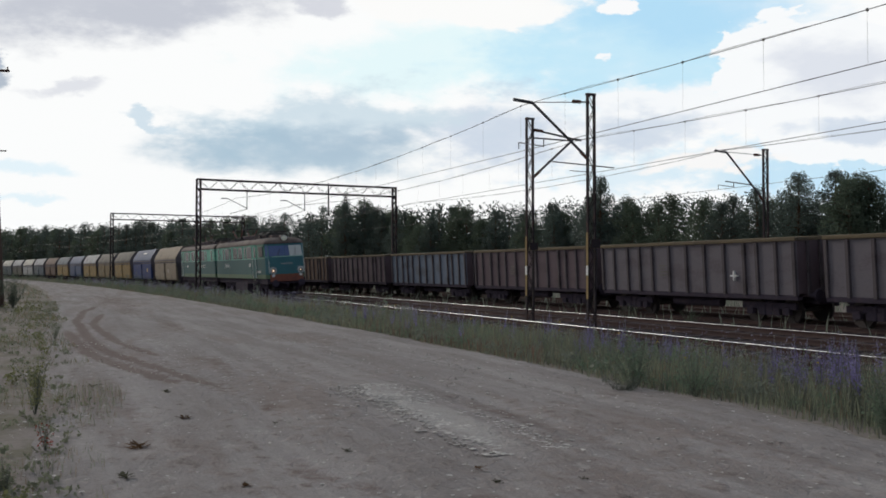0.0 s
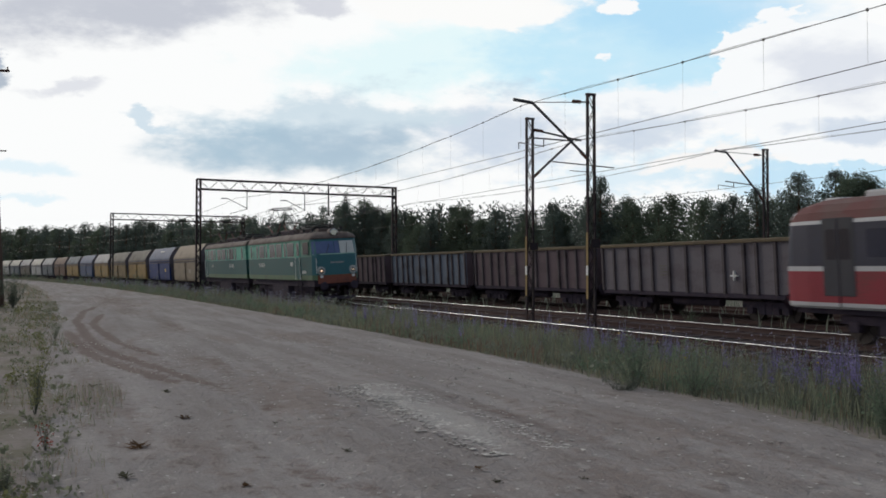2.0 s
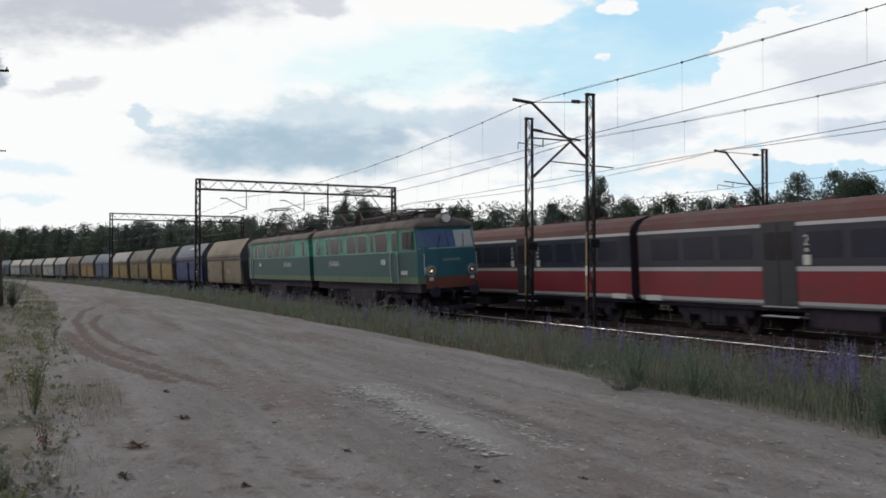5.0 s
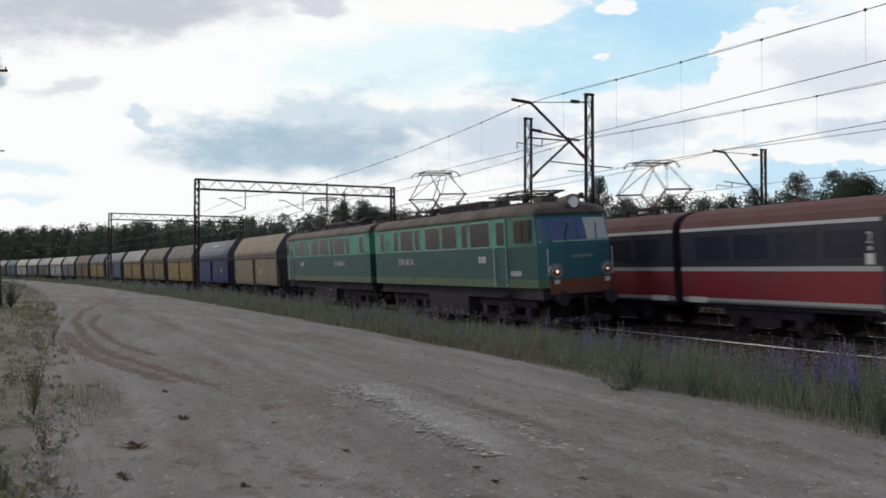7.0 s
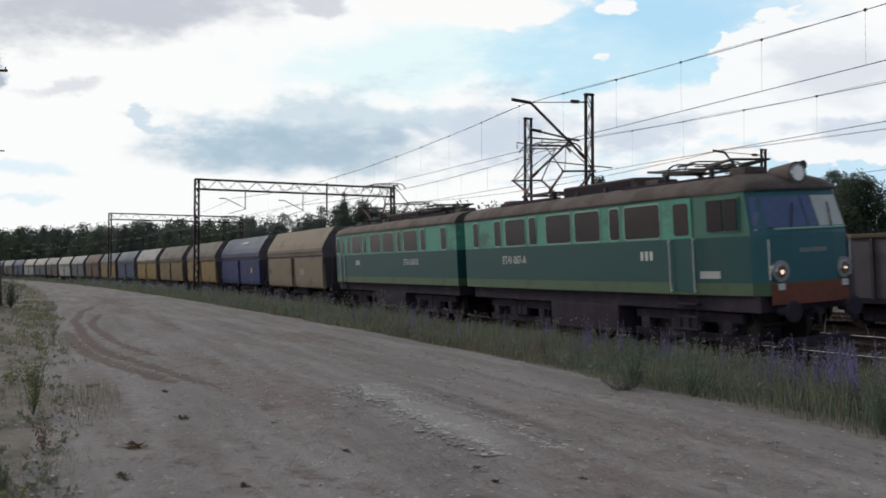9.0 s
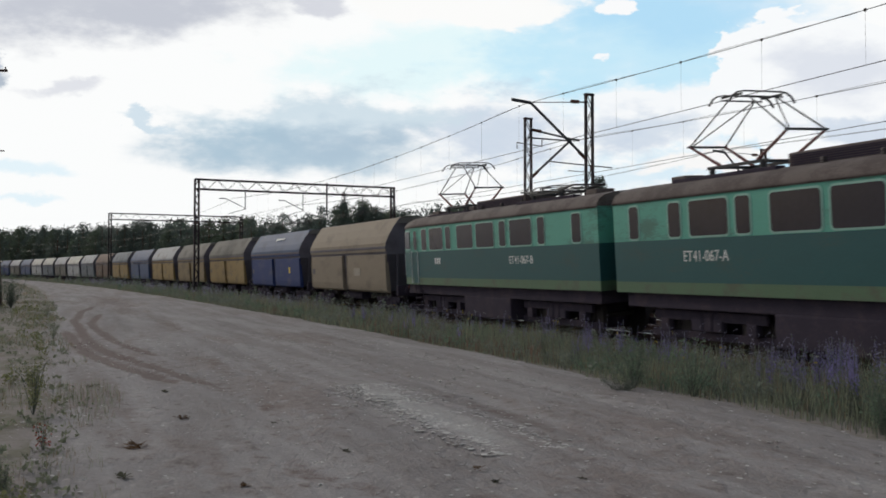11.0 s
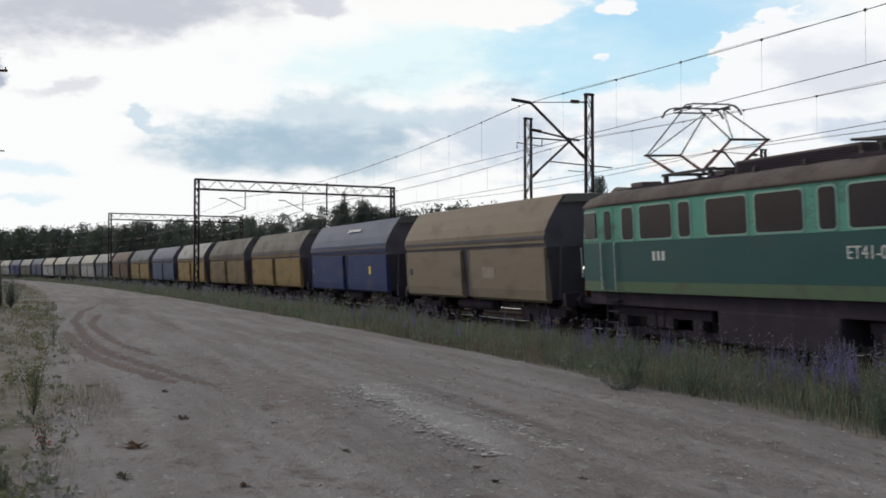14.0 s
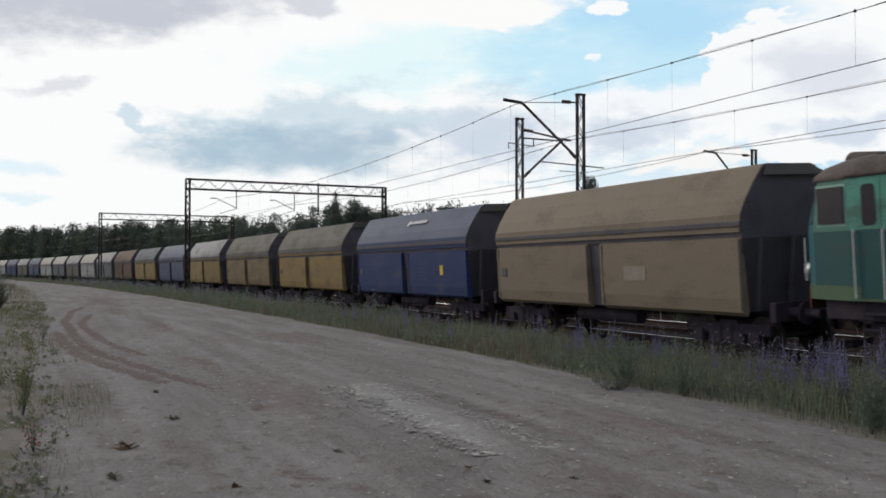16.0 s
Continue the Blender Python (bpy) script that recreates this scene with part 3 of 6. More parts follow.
def pantograph(owner, x, y_base, raised, top=6.18, knee=1.62):
    """A diamond pantograph on insulators at x on the roof; folded flat when not raised."""
    base = y_base + 0.24
    head = top if raised else base + 0.22
    knee_x, knee_z = (knee, base + 0.60) if raised else (1.55, base + 0.14)
    bm = fresh()
    for s in (-1, 1):
        bar(bm, (-1.0, s * 0.55, base), (1.0, s * 0.55, base), 0.07, 0.07)
        bar(bm, (s * 0.75, -0.6, base), (s * 0.75, 0.6, base), 0.07, 0.07)
        for e in (-0.85, 0.85):
            rod(bm, (e, s * 0.55, y_base - 0.06), (e, s * 0.55, base), 0.07, sides=10)
    ob = part("pantograph", bm, BLACK, owner, "diamond pantograph, raised to the wire" if raised else "diamond pantograph folded on the roof")
    ob.matrix_basis = pose(x, 0, 0)
    for e in (-1, 1):
        for s in (-1, 1):
            part("lower_arm", rod(fresh(), (e * 0.62, s * 0.50, base + 0.04), (e * knee_x, s * 0.56, knee_z), 0.045, 0.03, 8), ARM if raised else BLACK, ob)
            part("upper_arm", rod(fresh(), (e * knee_x, s * 0.56, knee_z), (e * 0.34, s * 0.40, head - 0.12), 0.022, 0.018, 6), BLACK, ob)
        part("knee_bar", rod(fresh(), (e * knee_x, -0.62, knee_z), (e * knee_x, 0.62, knee_z), 0.03), BLACK, ob)
        if raised:
            part("brace", rod(fresh(), (e * knee_x, -0.5, knee_z), (e * 0.34, 0.38, head - 0.12), 0.015, sides=6), BLACK, ob)
        part("apex_bar", rod(fresh(), (e * 0.34, -0.62, head - 0.12), (e * 0.34, 0.62, head - 0.12), 0.02), BLACK, ob)
    bm = fresh()
    for e in (-0.34, 0.34):
        pts = [(-0.98, -0.26), (-0.88, -0.11), (-0.74, -0.03), (-0.55, 0.0), (0.55, 0.0), (0.74, -0.03), (0.88, -0.11), (0.98, -0.26)]
        for (a, za), (b, zb) in zip(pts, pts[1:]):
            bar(bm, (e, a, head + za), (e, b, head + zb), 0.05, 0.03)
    for s in (-0.6, 0.6):
        bar(bm, (-0.34, s, head - 0.06), (0.34, s, head - 0.06), 0.03, 0.05)
    part("contact_head", bm, BLACK, ob)
    return ob


# ---- the double electric locomotive ----
LONG, WALL = 14.50, 1.467


def insulator_stack(x, y, z):
    bm = fresh()
    for k in range(4):
        rod(bm, (x, y, z + 0.06 * k), (x, y, z + 0.06 * k + 0.055), 0.075, 0.05, 10)
    return bm


def half_plan(z, ext=0.0, taper=2.45):
    """The body's outline seen from above, from the rear wall to the nose: (distance from the nose, half width)."""
    back = 0.34 * max(0.0, min(1.0, (z - 2.80) / 0.95))
    return [(LONG, WALL), (taper, WALL), (0.42 + back * 0.5 - ext, 1.34), (0.10 + back - ext, 1.14), (-0.02 + back - ext, 0.62), (-0.05 + back - ext, 0.0)]


def nose(y, z, out=0.0, ext=0.0):
    """Distance from the nose's foremost line of the front wall at height z and width y."""
    pts = half_plan(z, ext)[2:]
    y = abs(y)
    for (u1, y1), (u0, y0) in zip(pts, pts[1:]):
        if y >= y0:
            k = (y - y0) / (y1 - y0)
            return u0 + (u1 - u0) * k - out
    return pts[-1][0] - out


def locomotive(d, windows, door, letters, up, folded, front_lit, ext=0.0, taper=2.45, cab_windows=((0.75, 1.12), (1.2, 1.68))):
    """One section, its cab towards +x (d = 1) or -x (d = -1). windows: (from, to) along the side from the cab end."""
    owner = thing("electric_locomotive", "weathered two-tone green electric locomotive section with sooty brown roof", "locomotive", "sections of the double locomotive")
    X = lambda u: d * (LONG / 2 - u)
    levels = (1.40, 1.68, 2.72, 2.95, 3.25, 3.55, 3.75)
    bm = fresh()
    rings = []
    for z in levels:
        h = half_plan(z, ext, taper)
        rings.append([bm.verts.new((X(u), -y, z)) for u, y in h] + [bm.verts.new((X(u), y, z)) for u, y in h[-2::-1]])
    n = len(rings[0])
    for k, (a, b) in enumerate(zip(rings, rings[1:])):
        for i in range(n):
            f = bm.faces.new((a[i], a[(i + 1) % n], b[(i + 1) % n], b[i]))
            front = 2 <= i <= 7
            # front (3) and tapering cab walls (4) take the colours with shade painted in
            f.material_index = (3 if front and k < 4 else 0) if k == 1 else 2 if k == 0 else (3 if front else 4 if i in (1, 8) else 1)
    bm.faces.new(rings[0])
    bm.faces.new(rings[-1])
    bmesh.ops.recalc_face_normals(bm, faces=bm.faces[:])
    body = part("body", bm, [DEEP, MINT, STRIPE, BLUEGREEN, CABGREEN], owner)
    # the roof: a rounded cap that follows the body's outline and comes down over the cab as a brow
    bm = fresh()
    rim = half_plan(3.75, ext, taper)
    rings = []
    for a, z, inset in ((1.015, 3.70, -0.10), (1.015, 3.745, -0.10), (0.995, 3.83, -0.02), (0.94, 3.95, 0.16), (0.80, 4.07, 0.48), (0.52, 4.15, 1.0), (0.0, 4.19, 1.7)):
        half = [(u + (inset if u < 0.9 and k > 1 else 0.0), y * a) for k, (u, y) in enumerate(rim)]
        rings.append([bm.verts.new((X(u), -y, z)) for u, y in half] + [bm.verts.new((X(u), y, z)) for u, y in half[-2::-1]])
    for a, b in zip(rings, rings[1:]):
        for i in range(len(a) - 1):
            bm.faces.new((a[i], a[i + 1], b[i + 1], b[i]))
    bm.faces.new([r[0] for r in rings] + [r[-1] for r in rings[-2::-1]])
    bmesh.ops.remove_doubles(bm, verts=bm.verts[:], dist=0.001)
    bmesh.ops.recalc_face_normals(bm, faces=bm.faces[:])
    part("roof", bm, ROOF, owner, "sooty brown rounded roof", True)
    for s in (-1, 1):
        bm = fresh()
        bar(bm, (X(taper - 0.05), s * (WALL + 0.03), 3.745), (X(LONG), s * (WALL + 0.03), 3.745), 0.035, 0.03)
        part("gutter", bm, ROOF, owner)
    # side windows, narrow grilles and wide panes alike
    for s in (-1, 1):
        for u0, u1 in windows:
            x0, x1 = sorted((X(u0), X(u1)))
            ob = part("window", panel(fresh(), x0 - 0.045, x1 + 0.045, 2.735, 3.645, s * (WALL - 0.01), s * (WALL + 0.014), 0.12), FRAME, owner)
            part("pane", panel(fresh(), x0, x1, 2.78, 3.60, s * (WALL - 0.01), s * (WALL + 0.020), 0.09), DARKGLASS, ob)
        # door to the cab with its pane and rails
        x0, x1 = sorted((X(door[0]), X(door[1])))
        ob = part("door", panel(fresh(), x0, x1, 1.46, 2.71, s * (WALL - 0.01), s * (WALL + 0.010), 0.03), DEEP, owner)
        part("upper_door", panel(fresh(), x0, x1, 2.73, 3.68, s * (WALL - 0.01), s * (WALL + 0.010), 0.05), MINT, ob)
        part("door_pane", panel(fresh(), x0 + 0.1, x1 - 0.1, 2.80, 3.56, s * (WALL - 0.01), s * (WALL + 0.018), 0.08), DARKGLASS, ob)
        for u in (door[0] - 0.08, door[1] + 0.06):
            bm = rod(fresh(), (X(u), s * (WALL + 0.06), 1.45), (X(u), s * (WALL + 0.06), 2.75), 0.016, sides=6)
            for z in (1.5, 2.7):
                rod(bm, (X(u), s * (WALL - 0.02), z), (X(u), s * (WALL + 0.06), z), 0.012, sides=6)
            part("handrail", bm, WHITE, owner)
        bm = fresh()
        for z in (0.55, 0.85, 1.15):
            block(bm, X(door[0]) - 0.0, s * 1.25, z, X(door[1]), s * 1.45, z + 0.03)
        for u in door:
            rod(bm, (X(u), s * 1.43, 0.5), (X(u), s * 1.43, 1.42), 0.015, sides=6)
        part("footstep", bm, UNDER, owner)
        # cab side windows on the tapering wall
        for u0, u1 in cab_windows:
            wall = lambda u: WALL - (taper - u) * (WALL - 1.34) / (taper - 0.42 + ext) + 0.012
            bm = fresh()
            quad = [bm.verts.new((X(u), s * (wall(u) - 0.012), z)) for u, z in ((u0 - 0.05, 2.81), (u1 + 0.05, 2.81), (u1 + 0.05, 3.61), (u0 - 0.05, 3.61))]
            f = bm.faces.new(quad)
            bmesh.ops.recalc_face_normals(bm, faces=[f])
            bmesh.ops.solidify(bm, geom=[f], thickness=0.02)
            part("cab_window_frame", bm, CABGREEN if d > 0 else FRAME, owner)
            bm = fresh()
            quad = [bm.verts.new((X(u), s * (wall(u) + 0.022), z)) for u, z in ((u0, 2.86), (u1, 2.86), (u1, 3.56), (u0, 3.56))]
            f = bm.faces.new(quad)
            bmesh.ops.recalc_face_normals(bm, faces=[f])
            bmesh.ops.solidify(bm, geom=[f], thickness=0.02)
            part("cab_window", bm, DARKGLASS, owner)
        if d < 0:
            continue
        # a pale notice plate
        bm = fresh()
        q = [bm.verts.new((X(u), s * (WALL - (2.45 - u) * (WALL - 1.34) / 2.0 + 0.014), z)) for u, z in ((1.34, 1.78), (1.98, 1.78), (1.98, 1.95), (1.34, 1.95))]
        f = bm.faces.new(q)
        bmesh.ops.solidify(bm, geom=[f], thickness=0.01)
        part("notice_plate", bm, WHITE, owner)
    # writing on the side that faces the road and on the far side
    for u, text in letters:
        x = X(u)
        lettering(text, 0.262, owner, pose(x, -WALL - 0.004, 2.19, 90, 0, 0), wide=0.885)
    bm = fresh()
    mark = 3.95 if d > 0 else 3.62
    for k in range(3):
        x = X(mark) + (k - 1) * 0.19
        block(bm, x - 0.055, -WALL - 0.007, 2.22, x + 0.055, -WALL + 0.005, 2.45)
    part("operator_mark", bm, WHITE, owner, "white painted operator mark")
    # front: windscreens, lamps, skirt, number bars
    def on_nose(name, y0, y1, z0, z1, material, out=0.02, parent=owner, label=""):
        bm = fresh()
        cols = 6
        grid = [[bm.verts.new((X(nose(y0 + (y1 - y0) * i / cols, z, out, ext)), y0 + (y1 - y0) * i / cols, z)) for i in range(cols + 1)] for z in (z0, (z0 + z1) / 2, z1)]
        fs = []
        for a, b in zip(grid, grid[1:]):
            for i in range(cols):
                fs.append(bm.faces.new((a[i], a[i + 1], b[i + 1], b[i])))
        bmesh.ops.recalc_face_normals(bm, faces=fs)
        bmesh.ops.solidify(bm, geom=fs, thickness=0.025)
        return part(name, bm, material, parent, label)
    # the lit front's panes have the reflected sky painted in: two blue, one pale
    glass = (SCREEN, SCREEN, SKYPANE) if front_lit else (DARKGLASS, DARKGLASS, DARKGLASS)
    for (y0, y1), g in zip(((-1.30, -0.12), (-0.09, 0.20), (0.23, 1.10)), glass):
        on_nose("windscreen", y0, y1, 2.88, 3.56, g)
    for y, lean in ((-0.62, 0.25), (0.55, 0.12)):
        part("wiper", bar(fresh(), (X(nose(y, 2.86, 0.06, ext)), y, 2.86), (X(nose(y + lean, 3.40, 0.06, ext)), y + lean, 3.40), 0.022, 0.022), BLACK, owner)
    on_nose("screen_sill", -1.30, 1.12, 2.82, 2.87, FRAME, 0.028)
    for k in range(8):
        on_nose("number_bar", -0.38 + k * 0.1, -0.32 + k * 0.1, 2.31, 2.41, ASHMARK, 0.012, label="pale painted character")
    on_nose("skirt", -1.13, 1.13, 1.20, 1.66, SKIRT, 0.035, label="rusty orange front skirt")
    for s in (-1, 1):
        u = nose(0.93, 1.93, 0.0, ext)
        bm = disc(fresh(), (X(u - 0.0) - d * 0.04, s * 0.93, 1.93), (d, 0, 0), 0.23, 0.11, 24)
        lamp = part("headlight", bm, CHROME, owner)
        part("lens", disc(fresh(), (X(u) + d * 0.06, s * 0.93, 1.93), (d, 0, 0), 0.165, 0.035, 20, 0.12), CLEAR, lamp)
        if front_lit and s < 0:
            part("bulb", disc(fresh(), (X(u) + d * 0.085, s * 0.93, 1.91), (d, 0, 0), 0.06, 0.03, 12, 0.03), LIT, lamp, "glowing headlight bulb")
        elif front_lit:
            part("bulb", disc(fresh(), (X(u) + d * 0.085, s * 0.93, 1.91), (d, 0, 0), 0.035, 0.03, 12, 0.02), LIT, lamp)
        part("marker_plate", block(fresh(), X(u) + d * 0.05, s * 0.93 - 0.09, 1.52, X(u) + d * 0.075, s * 0.93 + 0.09, 1.66), WHITE, owner)
        bm = rod(fresh(), (X(nose(1.14, 1.8, 0.0, ext)) + d * 0.05, s * 1.19, 1.75), (X(nose(1.14, 1.8, 0.0, ext)) + d * 0.05, s * 1.19, 2.62), 0.016, sides=6)
        part("handrail", bm, WHITE, owner)
    bm = disc(fresh(), (X(1.05 - ext), 0, 4.06), (d, 0, 0), 0.19, 0.74, 24, 0.265)
    lamp = part("roof_headlight", bm, ROOF, owner)
    part("lens", disc(fresh(), (X(0.31 - ext), 0, 4.06), (d, 0, 0), 0.22, 0.03, 20, 0.17), CLEAR, lamp)
    bm = rod(fresh(), (X(0.9), 0.55, 4.08), (X(0.9), 0.55, 4.28), 0.03)
    disc(bm, (X(0.95), 0.55, 4.28), (d, 0, 0), 0.05, 0.3, 10, 0.11)
    part("horn", bm, BLACK, owner)
    # roof gear: pantographs, louvred boxes, insulators, walkway rails
    pantograph(owner, X(up), 4.15, True, 6.05)
    pantograph(owner, X(folded), 4.15, False)
    a, b = sorted((X(5.5), X(9.1)))
    hatch = part("roof_hatch", block(fresh(), a, -0.62, 4.10, b, 0.62, 4.46, 0.05), ROOF, owner)
    for s in (-1, 1):
        for k in range(5):
            part("louvre", bar(fresh(), (a + 0.12, s * 0.635, 4.19 + k * 0.05), (b - 0.12, s * 0.635, 4.19 + k * 0.05), 0.02, 0.035), UNDER, hatch)
    a, b = sorted((X(1.9), X(5.5)))
    part("roof_walkway", block(fresh(), a, -1.02, 4.02, b, -0.72, 4.16, 0.02), UNDER, owner)
    a, b = sorted((X(9.1), X(12.6)))
    part("roof_walkway", block(fresh(), a, -0.98, 4.04, b, -0.70, 4.20, 0.02), UNDER, owner)
    for k in range(4):
        part("roof_insulator", insulator_stack(X(5.0 + 1.45 * k), -0.86, 4.02), STEEL, owner)
    for u in (1.6, 4.8, 12.9):
        part("roof_box", block(fresh(), X(u) - 0.28, -0.55, 4.08, X(u) + 0.28, 0.1, 4.32, 0.04), ROOF, owner)
    for s in (-1, 1):
        bm = fresh()
        rod(bm, (X(1.3), s * 0.95, 4.12), (X(4.9), s * 0.95, 4.12), 0.022, sides=6)
        for k in range(3):
            rod(bm, (X(1.4 + 1.7 * k), s * 0.95, 3.95), (X(1.4 + 1.7 * k), s * 0.95, 4.12), 0.03, sides=6)
        part("roof_cable", bm, BLACK, owner)
    # below the floor
    part("underframe", block(fresh(), -LONG / 2 + 0.25, -1.30, 1.02, LONG / 2 - 0.25, 1.30, 1.41, 0.03), UNDER, owner)
    part("equipment_box", block(fresh(), -1.75, -1.32, 0.30, 1.75, 1.32, 1.05, 0.05), UNDER, owner)
    for x in (-4.2, 4.2):
        bogie(owner, x, 3.05, 0.61, freight_at, True)
        for k in (-1.05, 1.05):
            part("traction_motor", block(fresh(), x + k - 0.42, -0.60, 0.20, x + k + 0.42, 0.60, 1.04, 0.10), UNDER, owner)
        for s in (-1, 1):
            part("brake_gear", block(fresh(), x - 2.3, s * 0.90 - 0.03, 0.26, x + 2.3, s * 0.90 + 0.03, 0.46, 0.02), UNDER, owner)
    buffers(owner, X(0.12 - ext), d, material=UNDER)
    bm = block(fresh(), X(-ext) - d * 0.1, -1.0, 0.28, X(-ext) + d * 0.05, 1.0, 0.46, 0.03)
    part("rail_guard", bm, UNDER, owner)
    # corridor bellows to the other section
    a, b = sorted((X(LONG - 0.02), X(LONG + 0.385)))
    bm = fresh()
    for k in range(5):
        w = 0.62 if k % 2 else 0.55
        block(bm, a + (b - a) * k / 5, -w, 1.35, a + (b - a) * (k + 1) / 5, w, 3.45, 0.02)
    part("corridor_bellows", bm, UNDER, owner)
    return owner


SECTION_A = locomotive(1, [(3.35, 4.80), (5.05, 5.48), (5.96, 7.20), (7.45, 8.80), (9.40, 9.84), (10.1, 11.40), (11.74, 12.18), (13.4, 13.78)],
                       (2.18, 2.92), [(11.70, "ET41-067-A")], 10.75, 3.3, True)
SECTION_B = locomotive(-1, [(2.93, 4.19), (4.47, 4.88), (5.46, 6.75), (7.02, 8.34), (8.75, 9.17), (9.48, 10.88), (11.26, 11.66), (13.2, 13.65), (2.16, 2.64)],
                       (1.24, 1.74), [(9.35, "ET41-067-B")], 3.75, 10.4, False, 0.37, 1.0, ((0.22, 0.92),))

# ---- the hopper wagons ----
PITCH, FIRST, BODY_LONG = 13.446, 37.22, 11.22


def paint(name, color, dirt, at=0.56, rough=0.7):
    return mat(name, color, rough, vary=0.4, scale=0.9, grain=18, bump=0.08, dirt=dirt, dirt_at=at, stretch=(0.6, 1, 1.2), gloss=0.14)


TAN = paint("tan_wagon_paint", (0.268, 0.220, 0.168), (0.185, 0.152, 0.118), 0.58)
NAVY = paint("navy_blue_wagon_paint", (0.040, 0.058, 0.160), (0.075, 0.080, 0.135), 0.60)
STEELBLUE = paint("light_steel_blue_paint", (0.066, 0.092, 0.168), (0.052, 0.068, 0.118), 0.58, 0.6)
OCHRE = paint("ochre_yellow_paint", (0.300, 0.210, 0.095), (0.19, 0.138, 0.075), 0.56)
KHAKI = paint("dirty_khaki_paint", (0.160, 0.150, 0.130), (0.098, 0.090, 0.080), 0.53)
DULL = paint("dull_ochre_brown_paint", (0.235, 0.175, 0.098), (0.15, 0.115, 0.075), 0.54)
UMBER = paint("umber_brown_paint", (0.16, 0.105, 0.08), (0.09, 0.065, 0.055), 0.55)
ASH = paint("ash_grey_paint", (0.40, 0.40, 0.40), (0.23, 0.21, 0.19), 0.58)
SLATE = paint("slate_grey_paint", (0.15, 0.17, 0.19), (0.08, 0.085, 0.09), 0.56)
CREAM = paint("pale_cream_paint", (0.52, 0.50, 0.44), (0.33, 0.29, 0.23), 0.60)
WAGON_END = paint("dark_grey_wagon_paint", (0.150, 0.138, 0.155), (0.105, 0.094, 0.104))


def hopper():
    owner = thing("hopper_wagon", "tan steel coal hopper wagon with sloping upper sides", "hopper wagon", "hopper wagons of the coal train")
    e = BODY_LONG / 2
    # upper hopper with its sloping shoulders, a thin band below it
    half = [(-1.50, 3.04), (-1.49, 3.18), (-1.33, 3.50), (-1.08, 3.88), (-0.78, 4.25), (-0.64, 4.29)]
    upper = half + [(-y, z) for y, z in half[::-1]]
    ob = part("upper_side", sweep(fresh(), upper, -e, e), TAN, owner)
    part("waist_band", block(fresh(), -e - 0.02, -1.53, 2.93, e + 0.02, 1.53, 3.04, 0.01), WAGON_END, owner)
    part("waist_rail", block(fresh(), -e + 0.03, -1.50, 2.80, e - 0.03, 1.50, 2.93, 0.01), TAN, owner)
    # shade below the waist rail, put in as a set-back block in dark grey
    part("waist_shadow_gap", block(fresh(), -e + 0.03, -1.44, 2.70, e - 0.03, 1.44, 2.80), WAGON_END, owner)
    # the lower hopper: doors on each side, bowing out slightly and turned in below
    for s in (-1, 1):
        for x0, x1 in ((-e + 0.04, -0.32), (0.30, e - 0.04)):
            bm = sweep(fresh(), [(s * 1.40, 2.70), (s * 1.48, 2.68), (s * 1.50, 2.2), (s * 1.50, 1.35), (s * 1.46, 1.05), (s * 1.34, 0.96), (s * 1.30, 1.05)], x0, x1)
            door = part("side_door", bm, TAN, owner)
            if x0 < 0:
                part("door_latch", block(fresh(), x0 + 0.32, s * 1.49, 1.78, x0 + 0.62, s * 1.53, 2.05, 0.02), WAGON_END, door)
            for x in (x0 + 0.02, x1 - 0.10):
                part("door_edge", block(fresh(), x, s * 1.46, 1.10, x + 0.08, s * 1.515, 2.66, 0.01), TAN, door)
    part("centre_post", block(fresh(), -0.30, -1.22, 1.0, 0.28, 1.22, 2.72), WAGON_END, owner)
    part("hopper_core", sweep(fresh(), [(-1.38, 2.72), (-1.30, 1.02), (1.30, 1.02), (1.38, 2.72)], -e + 0.35, e - 0.35), WAGON_END, owner)
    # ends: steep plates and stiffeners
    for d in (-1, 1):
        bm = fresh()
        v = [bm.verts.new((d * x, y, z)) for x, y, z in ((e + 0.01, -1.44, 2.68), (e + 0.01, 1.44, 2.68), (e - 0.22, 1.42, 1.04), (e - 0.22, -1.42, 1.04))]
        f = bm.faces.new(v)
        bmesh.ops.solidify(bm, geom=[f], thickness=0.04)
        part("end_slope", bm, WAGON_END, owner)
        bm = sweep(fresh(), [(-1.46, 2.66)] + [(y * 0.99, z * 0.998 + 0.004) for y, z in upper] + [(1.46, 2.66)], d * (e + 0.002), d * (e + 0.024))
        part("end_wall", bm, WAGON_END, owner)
        bm = fresh()
        f = bm.faces.new([bm.verts.new((d * x, y, z)) for x, y, z in ((e + 0.02, -0.66, 4.27), (e + 0.02, 0.66, 4.27), (e + 0.22, 0.98, 4.02), (e + 0.22, -0.98, 4.02))])
        bmesh.ops.solidify(bm, geom=[f], thickness=0.03)
        part("end_hood", bm, KHAKI, owner)
        for y in (-0.95, 0.0, 0.95):
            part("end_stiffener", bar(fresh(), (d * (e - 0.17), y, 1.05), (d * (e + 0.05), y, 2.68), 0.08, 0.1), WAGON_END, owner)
    part("underframe", block(fresh(), -6.3, -0.6, 0.86, 6.3, 0.6, 1.18, 0.02), UNDER, owner)
    for d in (-1, 1):
        part("headstock", block(fresh(), d * 6.15, -1.3, 0.86, d * 6.33, 1.3, 1.28, 0.02), UNDER, owner)
        buffers(owner, d * 6.33, d)
        bogie(owner, d * 4.55, 1.8, 0.46, freight_at)
    bm = rod(fresh(), (-1.6, -0.9, 0.72), (1.2, -0.9, 0.72), 0.19, sides=14)
    part("brake_cylinder", bm, UNDER, owner)
    return owner


